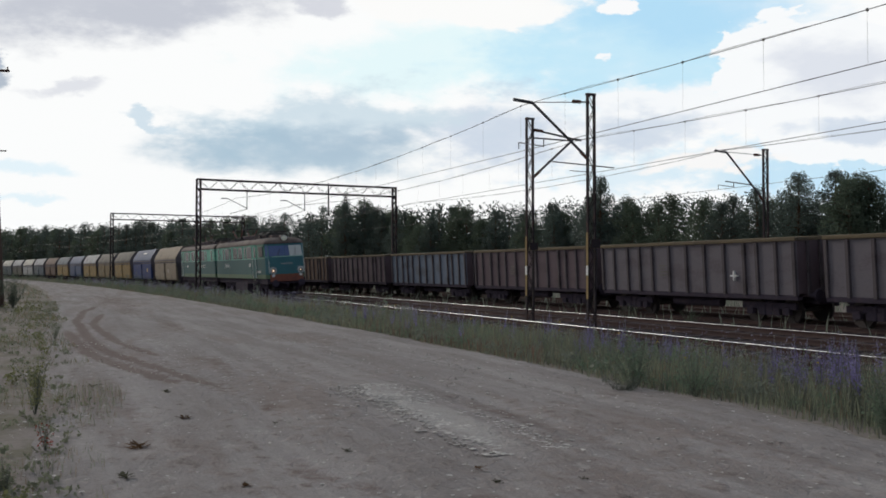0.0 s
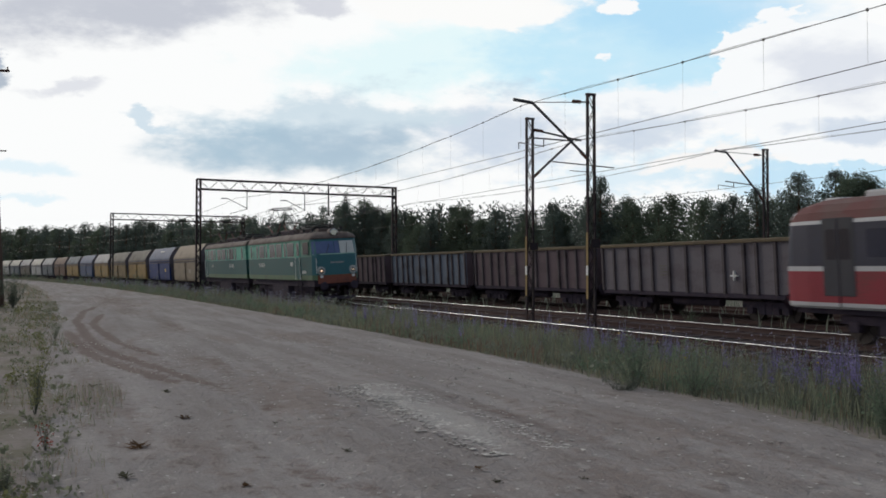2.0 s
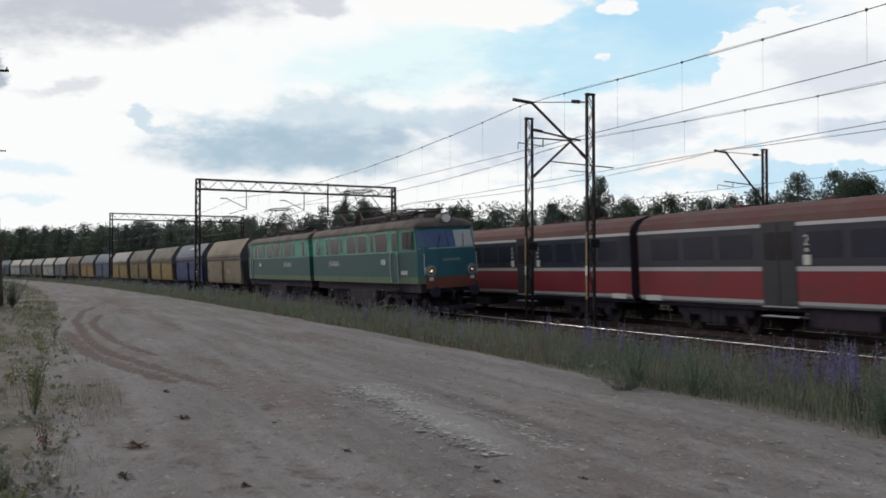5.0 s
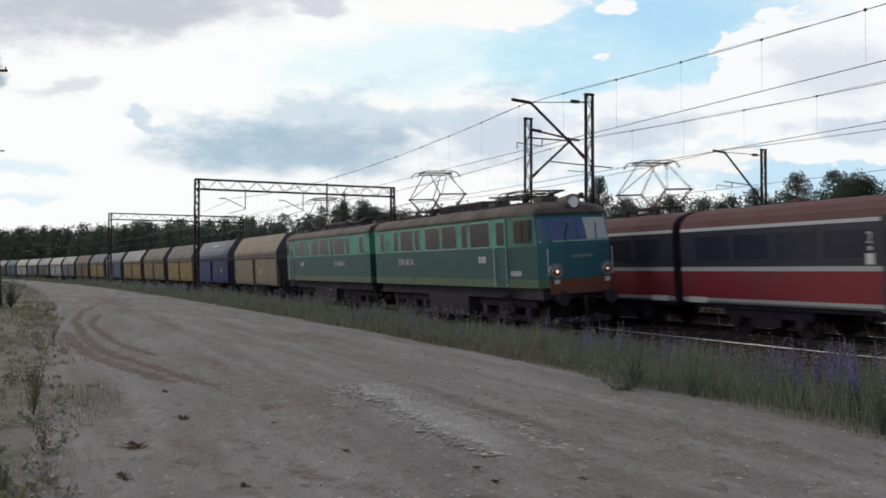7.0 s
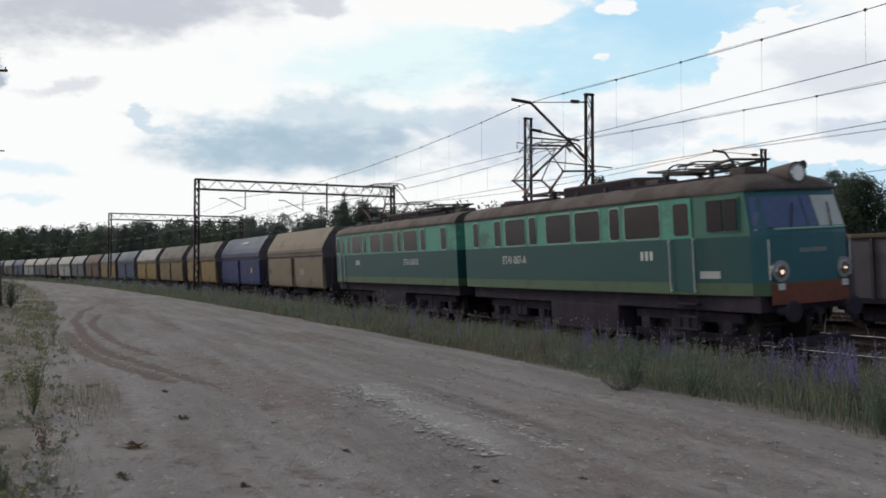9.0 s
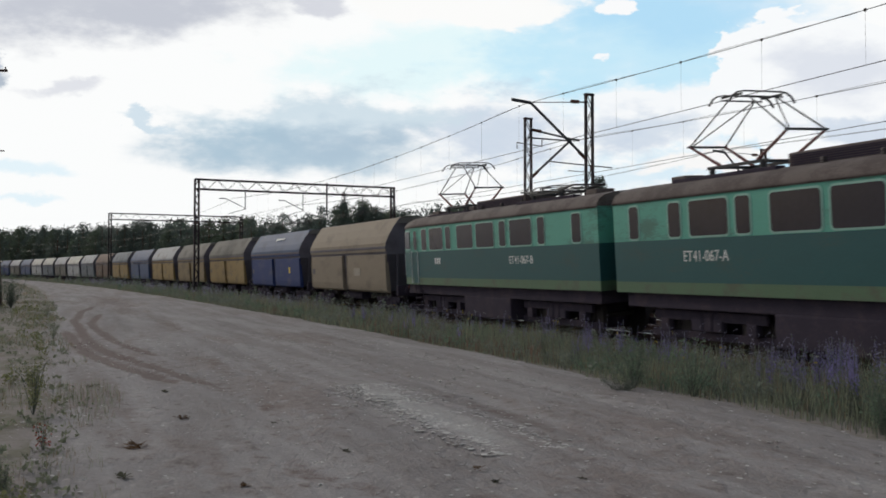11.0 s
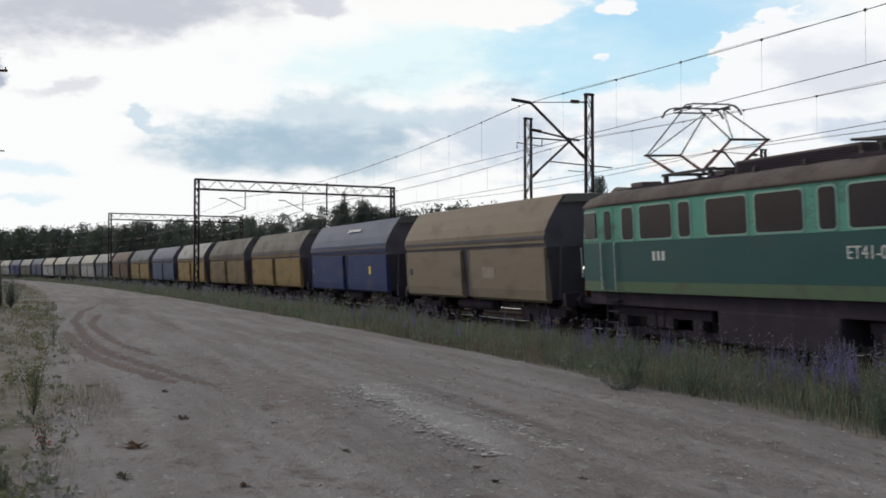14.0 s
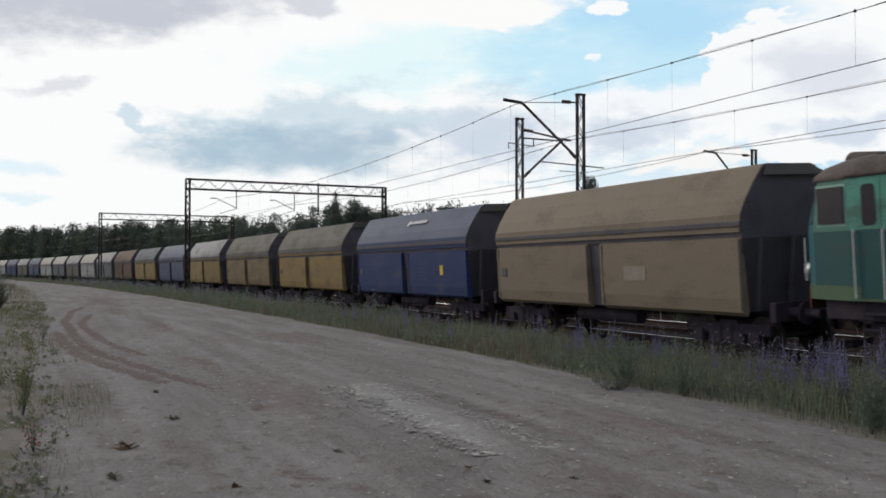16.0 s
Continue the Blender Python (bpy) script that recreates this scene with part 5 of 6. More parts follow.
mast(-36.0, 19.0, 8.22, (-1, 2.6, 5.6, 7.95, 6.05), label="lattice catenary mast behind the standing coal wagons")


def gantry(s, label):
    x, y, a = along(s, -3.0)
    owner = thing("catenary_gantry", label, "catenary gantry", "catenary gantries", at=Matrix.Translation((x, y, 0)) @ Euler((0, 0, a)).to_matrix().to_4x4())
    span, top, low = 17.0, 9.2, 8.42
    for y in (0.0, span):
        bm = fresh()
        for sx in (-1, 1):
            bar(bm, (0, y + sx * 0.17, -0.3), (0, y + sx * 0.15, top), 0.20, 0.13)
        for k in range(17):
            z = k * 0.54
            sg = 1 if k % 2 else -1
            for f in (-0.09, 0.09):
                bar(bm, (f, y + sg * 0.15, z), (f, y - sg * 0.15, z + 0.54), 0.012, 0.05)
        part("post", bm, MAST, owner)
        part("footing", block(fresh(), -0.45, y - 0.4, -0.7, 0.45, y + 0.4, 0.1, 0.03), CONCRETE, owner)
    for z in (low, top):
        for sx in (-1, 1):
            part("chord", bar(fresh(), (sx * 0.2, -0.15, z), (sx * 0.2, span + 0.15, z), 0.12, 0.12), MAST, owner)
    bm = fresh()
    n = 21
    for sx in (-0.2, 0.2):
        for k in range(n):
            a0, a1 = span * k / n, span * (k + 1) / n
            z0, z1 = (low, top) if k % 2 else (top, low)
            bar(bm, (sx, a0, z0), (sx, a1, z1), 0.034, 0.022)
    tagged(part("lacing", bm, MAST, owner), kind="stuff")
    for y in (3.0, 7.9, 13.3):
        bm = rod(fresh(), (0, y + 0.9, low), (0, y + 0.9, 6.9), 0.04)
        rod(bm, (0, y + 0.9, 7.0), (0, y - 0.7, 7.75), 0.03)
        rod(bm, (0, y - 0.7, 7.75), (0, y - 1.2, 7.74), 0.04)
        rod(bm, (0, y + 0.9, 6.95), (0, y - 0.5, 6.5), 0.022)
        part("hanger", bm, TUBE, owner)
    part("hanger", bar(fresh(), (0, 10.9, 9.35), (0, 10.9, 6.6), 0.10, 0.10), MAST, owner)
    return owner


gantry(-73.9, "long dark lattice gantry across all the tracks")
gantry(-122.6, "distant dark lattice gantry across all the tracks")


def wires(off, supports, z_contact, z_high, z_low, label):
    """The contact wire and the sagging messenger above one track, with droppers."""
    owner = thing("overhead_wire", label, "overhead wire", "overhead wires")

    def tube(pts, r):
        bm = fresh()
        rings = []
        for i, p in enumerate(pts):
            q = (Vector(pts[min(i + 1, len(pts) - 1)]) - Vector(pts[max(i - 1, 0)])).normalized()
            sx = q.cross(Vector((0, 0, 1))).normalized()
            up = sx.cross(q)
            rings.append([bm.verts.new(Vector(p) + (sx * math.cos(k) + up * math.sin(k)) * r) for k in (0, math.pi / 2, math.pi, 3 * math.pi / 2)])
        for a, b in zip(rings, rings[1:]):
            for i in range(4):
                bm.faces.new((a[i], a[(i + 1) % 4], b[(i + 1) % 4], b[i]))
        return bm

    def at(s, z, side=0.0):
        x, y, a = along(s, off + side)
        return x, y, z

    def sag(s):
        for a, b in zip(supports, supports[1:]):
            if a >= s >= b:
                k = (s - b) / (a - b)
                return z_low + (z_high - z_low) * (2 * k - 1) ** 2
        return z_high
    ss = [supports[0] - i * 2.0 for i in range(int((supports[0] - supports[-1]) / 2) + 1)]
    part("contact_wire", tube([at(s, z_contact) for s in ss], 0.010), WIRE, owner)
    high = part("messenger_wire", tube([at(s, sag(s)) for s in ss], 0.010), WIRE, owner)
    part("messenger_wire", tube([at(s, sag(s) + 0.05 + 0.03 * math.sin(s), 0.10) for s in ss], 0.005), WIRE, owner)
    s = supports[0] - 5.0
    while s > -110 and s > supports[-1]:
        if s < 8 and off < 8:
            part("dropper", rod(fresh(), at(s, z_contact), at(s, sag(s)), 0.0025, sides=5), WIRE, high)
            part("clip", block(fresh(), *[c - 0.02 for c in at(s, sag(s) - 0.01)], *[c + 0.02 for c in at(s, sag(s) + 0.01)]), WIRE, high)
        s -= 2.95
    return owner


wires(-0.05, [24.0, -27.6, -73.9, -122.6, -172, -222, -272], 6.16, 7.80, 7.18, "sagging catenary wires above the near track")
wires(PASSENGER, [18.0, -32.0, -73.9, -122.6, -172, -222, -272], 5.89, 7.36, 6.84, "sagging catenary wires above the second track")
wires(OUTER, [14.0, -36.0, -73.9, -122.6, -172], 6.05, 8.0, 7.55, "catenary wires above the outer track")


def pole():
    owner = thing("wooden_pole", "tall dark wooden line pole beside the dirt road", "utility pole", at=pose(-52, -2.26, lift(-52, -2.26)))
    wood = mat("creosoted_pole_wood", (0.075, 0.045, 0.035), 0.85, vary=0.4, scale=2, grain=25, bump=0.4, stretch=(3, 3, 0.3))
    part("shaft", rod(fresh(), (0, 0.0, -0.4), (0, -0.62, 12.6), 0.16, 0.10, 14), wood, owner)
    part("crossarm", bar(fresh(), (0, -1.3, 12.2), (0, 0.25, 12.3), 0.1, 0.12), wood, owner)
    for y in (-1.2, 0.15):
        part("insulator", rod(fresh(), (0, y, 12.25), (0, y, 12.5), 0.05, 0.03, 10), PORCELAIN, owner)
    part("lower_crossarm", bar(fresh(), (0, -0.9, 8.1), (0, 0.15, 8.1), 0.06, 0.06), wood, owner)


pole()
# ---- plants ----
def foliage(name, color, island=0.7, dirt=None):
    return mat(name, color, 0.75, vary=0.3, scale=0.6, grain=4, bump=0.0, by_island=island * 0.5, by_object=0.4, dirt=dirt, dirt_at=0.6, gloss=0.1, leafy=0.45)


PINE = foliage("pine_needles", (0.098, 0.125, 0.110))
BROAD = foliage("broadleaf_crown", (0.105, 0.135, 0.098))
DARKWOOD = foliage("shaded_wood_foliage", (0.098, 0.122, 0.108))
BARK = mat("grey_brown_bark", (0.11, 0.075, 0.055), 0.95, vary=0.5, scale=2, grain=14, bump=0.6, stretch=(2, 2, 0.5), gloss=0.1)
GRASS = foliage("dry_green_grass", (0.225, 0.243, 0.172), 0.8)
FRESH = foliage("fresh_green_weed", (0.170, 0.225, 0.160), 0.6)
WEED = foliage("grey_green_weed", (0.185, 0.205, 0.168), 0.6)
STRAW = foliage("straw_stems", (0.29, 0.23, 0.16), 0.6)
RUSSET = foliage("russet_dry_stalk", (0.21, 0.135, 0.105), 0.6)
PURPLE = foliage("violet_blue_flowers", (0.255, 0.225, 0.42), 0.6)
LILAC = foliage("grey_lilac_flowers", (0.27, 0.26, 0.345), 0.6)
YELLOWFLOWER = foliage("yellow_flowers", (0.50, 0.38, 0.06), 0.4)
WHITEFLOWER = foliage("white_flowers", (0.55, 0.55, 0.50), 0.3)
YELLOWGREEN = foliage("yellow_green_leaf", (0.195, 0.205, 0.105), 0.5)
REDLEAF = foliage("red_dry_leaves", (0.28, 0.06, 0.045), 0.5)

dice = random.Random(7)


def leaf_mesh(name, quads, material):
    """quads: rows of four corners; one mesh."""
    me = bpy.data.meshes.new(name)
    q = np.asarray(quads, dtype=float).reshape(-1, 3)
    me.from_pydata(q.tolist(), [], [(i, i + 1, i + 2, i + 3) for i in range(0, len(q), 4)])
    me.materials.append(material)
    return me


def tuft(centre, size, count, flat=0.7, rnd=dice, grow=1.0, reach=1.75):
    """A clump of small leaf faces, turned every way, about a centre."""
    out = []
    for _ in range(count):
        d = Vector((rnd.gauss(0, 1), rnd.gauss(0, 1), rnd.gauss(0, 1) * flat))
        d *= min(1.0, reach / max(0.01, d.length))
        p = Vector(centre) + d * size * 0.42
        n = Vector((rnd.uniform(-1, 1), rnd.uniform(-1, 1), rnd.uniform(-0.4, 1))).normalized()
        t = n.orthogonal().normalized()
        t.rotate(Matrix.Rotation(rnd.uniform(0, math.tau), 3, n))
        b = n.cross(t)
        w, h = size * grow * rnd.uniform(0.16, 0.34), size * grow * rnd.uniform(0.10, 0.22)
        out += [p - t * w, p - b * h, p + t * w, p + b * h]
    return out


def tree(kind, high, seed, rich):
    """A tree with a tapered trunk, limbs and a ragged crown, its foot at the origin."""
    rnd = random.Random(seed)
    owner = thing(kind + "_tree", {"pine": "dark green pine at the edge of the wood", "spruce": "dark pointed spruce at the edge of the wood",
                                   "birch": "leafy dark green broadleaf tree at the wood's edge"}[kind], "tree", "trees of the wood's edge")
    bm = fresh()
    lean = rnd.uniform(-0.03, 0.03) * high
    rod(bm, (0, 0, -0.4), (lean * 0.5, lean * 0.3, high * 0.55), 0.022 * high, 0.014 * high, 8)
    rod(bm, (lean * 0.5, lean * 0.3, high * 0.55), (lean, lean * 0.6, high * 0.97), 0.014 * high, 0.002 * high, 6)
    clumps = []
    n = {"pine": 46, "spruce": 84, "birch": 64}[kind] if rich else {"pine": 30, "spruce": 48, "birch": 36}[kind]
    for k in range(n):
        q = (k + rnd.random()) / n
        a = k * 2.4 + rnd.uniform(-0.5, 0.5)
        if kind == "spruce":
            z, r = high * (0.08 + 0.91 * q), high * 0.19 * (1 - q) ** 0.8 + 0.02 * high * (1 - q)
            r *= rnd.uniform(0.35, 1.1)
            size = high * 0.105 * (1.12 - q * 0.86)
        elif kind == "pine":
            z = high * (0.38 + 0.60 * q)
            r = high * 0.18 * (math.sin(math.pi * (0.30 + 0.69 * q)) ** 0.8) * rnd.uniform(0.25, 1.15)
            size = high * rnd.uniform(0.07, 0.12) * (1.1 - 0.45 * q)
        else:
            z = high * (0.16 + 0.80 * q)
            r = high * 0.22 * math.sin(math.pi * (0.28 + 0.70 * q)) ** 0.7 * rnd.uniform(0.2, 1.1)
            size = high * rnd.uniform(0.08, 0.13) * (1.1 - 0.35 * q)
        c = Vector((lean * z / high + r * math.cos(a), lean * 0.6 * z / high + r * math.sin(a), z))
        base = Vector((lean * z / high * 0.9, lean * 0.5 * z / high, z - r * (0.35 if kind != "spruce" else -0.1)))
        rod(bm, base, c, 0.004 * high, 0.0015 * high, 5, False)
        if rich:
            clumps += tuft(c, size * 1.30, {"pine": 165, "spruce": 90, "birch": 135}[kind], 0.62, rnd, 0.29, 1.3)
        else:
            clumps += tuft(c, size * 1.45, {"pine": 50, "spruce": 34, "birch": 46}[kind], 0.62, rnd, 0.48, 1.3)
    if kind == "pine":
        clumps += tuft((lean, lean * 0.6, high * 0.97), high * 0.05, 60, 1.0, rnd, 0.4, 1.3)
    part("trunk", bm, BARK, owner)
    crown = tagged(new("crown", leaf_mesh("crown", clumps, BROAD if kind == "birch" else PINE)), kind="stuff")
    crown.parent = owner
    return owner


# the wood's edge: heights rise along the line as the wood draws away
EDGE = [(0, 7.5), (-25, 7.5), (-45, 9.0), (-55, 9.0), (-65, 8.6), (-80, 9.4), (-95, 9.4), (-110, 10.6), (-130, 11.2), (-150, 13.6), (-166, 13.2), (-185, 12.7), (-200, 13.5),
        (-220, 14.3), (-250, 15.2), (-280, 15.9), (-320, 16.5), (-360, 17.5), (-430, 19.3)]


def edge_height(s):
    for (a, ha), (b, hb) in zip(EDGE, EDGE[1:]):
        if a >= s >= b:
            return ha + (hb - ha) * (s - a) / (b - a)
    return EDGE[0][1] if s > 0 else EDGE[-1][1]


def wood():
    rnd = random.Random(21)
    kinds = (("pine", 1), ("birch", 2), ("pine", 3), ("birch", 4), ("spruce", 5), ("birch", 6), ("pine", 8))
    models = [tree(kind, 10.0, seed, True) for kind, seed in kinds] + [tree(kind, 10.0, seed, False) for kind, seed in kinds]
    used = set()

    def plant(k, s, off, high):
        x, y, a = along(s, off)
        if not -150 < s < -40:         # fewer leaves far off
            k += 7
        m = models[k]
        at = Matrix.LocRotScale((x, y, -0.25), Euler((0, 0, rnd.uniform(0, math.tau))), None)
        if k not in used:
            used.add(k)
            ob = m
            ob.matrix_basis = at
        else:
            ob = copy_thing(m, at)
        f = high / 10.0
        w = f * rnd.uniform(0.9, 1.25)
        ob.matrix_basis = at @ Matrix.Diagonal((w, w, f, 1))
    # single taller ones that stand out against the sky
    for k, s, off, f in ((6, -53.0, 40, 1.10), (2, -50.3, 40.5, 1.10), (1, -47.8, 41, 1.04), (6, -55.5, 42, 0.94), (0, -79.0, 40, 1.30), (4, -149, 41, 1.20), (6, -145, 43, 1.02), (4, -118, 42, 1.06), (0, -62, 42, 1.02), (3, -110, 42, 1.05), (5, -205, 43, 1.05)):
        plant(k, s, off, edge_height(s) * f)
    s = 4.0
    while s > -425:
        for row, off in enumerate((40.5, 44.5)):
            k = rnd.choice((1, 3, 5, 1, 3, 0, 6) if s > -80 else (0, 2, 6, 4, 0, 2, 6, 1, 3, 5))
            plant(k, s + rnd.uniform(-1.4, 1.4), off + rnd.uniform(-1.6, 1.6), edge_height(s) * rnd.choice((0.78, 0.86, 0.90, 0.95, 1.0, 1.07)) * rnd.uniform(0.96, 1.03) * (1.0 + 0.03 * row))
        s -= 3.1 + 0.006 * -s
    # the wood behind and its undergrowth
    quads = []
    s = 30.0
    while s > -470:
        for off in (49, 56, 64):
            near = -130 < s < -36
            h = edge_height(s) * (rnd.uniform(0.86, 0.97) if near else rnd.uniform(0.78, 0.94)) * (1 + (off - 42) * 0.0085)
            x, y, a = along(s + rnd.uniform(-2, 2), off + rnd.uniform(-2, 2))
            for j in range(9):
                z = h * (0.12 + 0.86 * j / 8)
                r = h * 0.17 * (1.02 - j / 8)
                c = rnd.uniform(0, math.tau)
                quads += tuft((x + r * math.cos(c), y + r * math.sin(c), z), h * 0.21, *((70, 0.8, rnd, 0.25, 1.35) if near else (36, 0.8, rnd, 0.36, 1.3)))
        s -= 2.3 if -130 < s < -36 else 3.6
    far = new("far_wood", leaf_mesh("far_wood", quads, DARKWOOD))
    tagged(far, "dense dark mixed wood behind the railway", "woodland", kind="stuff")
    quads = []
    s = 12.0
    while s > -440:
        for off in (36.5, 38.5):
            x, y, a = along(s + rnd.uniform(-1, 1), off + rnd.uniform(-1, 1))
            h = rnd.uniform(1.2, 3.4)
            for j in range(3):
                quads += tuft((x + rnd.uniform(-0.6, 0.6), y + rnd.uniform(-0.6, 0.6), h * (0.25 + 0.3 * j)), h * 0.6, 16, 0.8, rnd)
        s -= 1.5 + 0.004 * -s
    tagged(new("undergrowth", leaf_mesh("undergrowth", quads, BROAD)), "dark green bushes along the foot of the wood", "undergrowth", kind="stuff")


def blades(spots, material, name, label, category="grass", lean=0.35):
    """Thin bent blades at (x, y, height, width)."""
    v, f = [], []
    for x, y, h, w in spots:
        a = dice.uniform(0, math.tau)
        b = dice.uniform(0, math.tau)
        z = lift(x, y) - 0.03
        dx, dy, lx, ly = math.cos(a) * w / 2, math.sin(a) * w / 2, math.cos(b) * h * lean * dice.random(), math.sin(b) * h * lean * dice.random()
        i = len(v)
        v += [(x - dx, y - dy, z), (x + dx, y + dy, z), (x + dx * 0.8 + lx * 0.35, y + dy * 0.8 + ly * 0.35, z + h * 0.55), (x - dx * 0.8 + lx * 0.35, y - dy * 0.8 + ly * 0.35, z + h * 0.55), (x + lx, y + ly, z + h)]
        f += [(i, i + 1, i + 2, i + 3), (i + 3, i + 2, i + 4)]
    me = bpy.data.meshes.new(name)
    me.from_pydata(v, [], f)
    me.materials.append(material)
    return tagged(new(name, me), label, category, kind="stuff")


def strip_spot(s_lo, s_hi, o_lo, o_hi):
    s = s_lo + (s_hi - s_lo) * dice.random()
    off = o_lo + (o_hi - o_lo) * dice.random()
    x, y, a = along(s, off)
    return s, off, x, y


def verge():
    green, grey, straw = [], [], []
    for lo, hi, count, wide in ((6, -22, 34000, 0.011), (-22, -60, 26000, 0.020), (-60, -130, 14000, 0.04), (-130, -240, 7000, 0.09)):
        for _ in range(count):
            s, off, x, y = strip_spot(lo, hi, road_edges(lo)[1] - 0.15, -1.55)
            right = road_edges(s)[1]
            if off < right - 0.1:
                continue
            inner = min(1.0, max(0.12, (off - right) / 1.1))
            patch = 0.75 + 0.55 * noise.noise((x * 0.45, y * 0.6, 3))
            h = (0.20 + (0.62 if s < -10 else 0.85) * inner) * patch * dice.uniform(0.5, 1.25)
            if off > -2.7:
                h *= 0.75
            (green if dice.random() < 0.55 else grey if dice.random() < 0.7 else straw).append((x, y, h, wide * dice.uniform(0.6, 1.6)))
    russet = []
    for _ in range(9000):
        s, off, x, y = strip_spot(2, -45, -6.5, -3.6)
        if off > road_edges(s)[1] and noise.noise((x * 0.35, y * 0.6, 33)) > 0.12:
            russet.append((x, y, dice.uniform(0.15, 0.5), 0.014 * dice.uniform(0.6, 1.6)))
    blades(russet, RUSSET, "russet_stalks", "reddish-brown dry stalks at the foot of the weeds", "dry stalks", 0.3)
    blades(green, GRASS, "verge_grass", "tall dry green grass between road and track")
    blades(grey, WEED, "verge_weeds", "grey-green weeds between road and track", "weeds", 0.5)
    blades(straw, STRAW, "dry_stems", "pale dry stems among the weeds", "dry stems", 0.2)
    # leafy herbs that fill the strip
    quads = []
    lush = []
    for lo, hi, count in ((5, -30, 1500), (-30, -90, 700), (-90, -230, 260)):
        for _ in range(count):
            s, off, x, y = strip_spot(lo, hi, -6.2, -2.5)
            if off < road_edges(s)[1]:
                continue
            size = dice.uniform(0.10, 0.24) * (1 if s > -30 else 1.5 if s > -90 else 2.4)
            heap = quads if noise.noise((x * 0.5, y * 0.5, 12)) < 0.08 else lush
            tall = (1.2 if off > -4.6 else 0.5) + 1.4 * max(0.0, noise.noise((x * 0.7, y * 0.9, 15)))
            for j in range(4):
                heap += tuft((x + dice.gauss(0, 0.03), y + dice.gauss(0, 0.03), lift(x, y) + size * (0.4 + j * tall * 0.6)), size * (1.15 - 0.2 * j), 9, 1.2, dice, 0.8)
    tagged(new("lush_herbs", leaf_mesh("lush_herbs", lush, FRESH)), "patches of fresh green herbs among the grass", "herbs", kind="stuff")
    far = []
    for _ in range(11000):
        s, off, x, y = strip_spot(2, -150, 7.2, 36)
        if abs(off - SIDING) < 1.6 or abs(off - OUTER) < 1.6:
            continue
        far.append((x, y, dice.uniform(0.25, 0.9), dice.uniform(0.03, 0.09)))
    blades(far, WEED, "track_weeds", "rank dark weeds between and beyond the sidings", "weeds", 0.5)
    tagged(new("leafy_herbs", leaf_mesh("leafy_herbs", quads, WEED)), "low leafy green herbs along the track", "herbs", kind="stuff")
    # flower spikes further off
    quads = []
    for lo, hi, count, k in ((-7, -20, 190, 0.42), (-20, -60, 420, 0.70), (-60, -150, 340, 1.5)):
        for _ in range(count):
            s, off, x, y = strip_spot(lo, hi, -5.0, -2.2)
            if noise.noise((x * 0.12, y * 0.3, 8)) < -0.12:
                continue
            h = dice.uniform(0.7, 1.15)
            for j in range(5):
                quads += tuft((x, y, lift(x, y) + h * (0.45 + 0.13 * j)), 0.12 * k, 4, 1.0)
    tagged(new("flower_drift", leaf_mesh("flower_drift", quads, LILAC)), "drift of grey-lilac wildflowers beside the track", "wildflowers", kind="stuff")
    for name, material, count, words in (("yellow_blossom", YELLOWFLOWER, 90, "scattered small yellow blossoms in the weeds"), ("white_blossom", WHITEFLOWER, 120, "scattered small white blossoms in the weeds")):
        quads = []
        for _ in range(count):
            s, off, x, y = strip_spot(2, -60, -5.4, -2.3)
            quads += tuft((x, y, lift(x, y) + dice.uniform(0.45, 0.95)), 0.06, 5, 1.0)
        tagged(new(name, leaf_mesh(name, quads, material)), words, "blossom", kind="stuff")


def wildflower(high, seed):
    rnd = random.Random(seed)
    owner = thing("wildflower", "tall violet-blue flower spikes on leafy stems in weeds", "wildflower", "violet wildflowers by the road")
    stems, flowers, leaves = fresh(), [], []
    for k in range(rnd.choice((3, 4, 5))):
        a, h = rnd.uniform(0, math.tau), high * rnd.uniform(0.7, 1.0)
        tip = Vector((math.cos(a) * 0.11 * h, math.sin(a) * 0.11 * h, h))
        rod(stems, (0.03 * math.cos(a), 0.03 * math.sin(a), -0.05), tip, 0.008, 0.004, 5)
        for j in range(16):
            q = 0.42 + 0.56 * j / 15
            flowers += tuft(tip * q, 0.085 * (1.15 - 0.75 * (j / 15)), 5, 0.8, rnd)
        for j in range(8):
            leaves += tuft(tip * (0.06 + 0.05 * j), 0.16, 4, 0.6, rnd)
    part("stem", stems, WEED, owner)
    for name, q, m in (("flower_spike", flowers, PURPLE), ("leaf", leaves, WEED)):
        ob = tagged(new(name, leaf_mesh(name, q, m)), kind="stuff")
        ob.parent = owner
    return owner


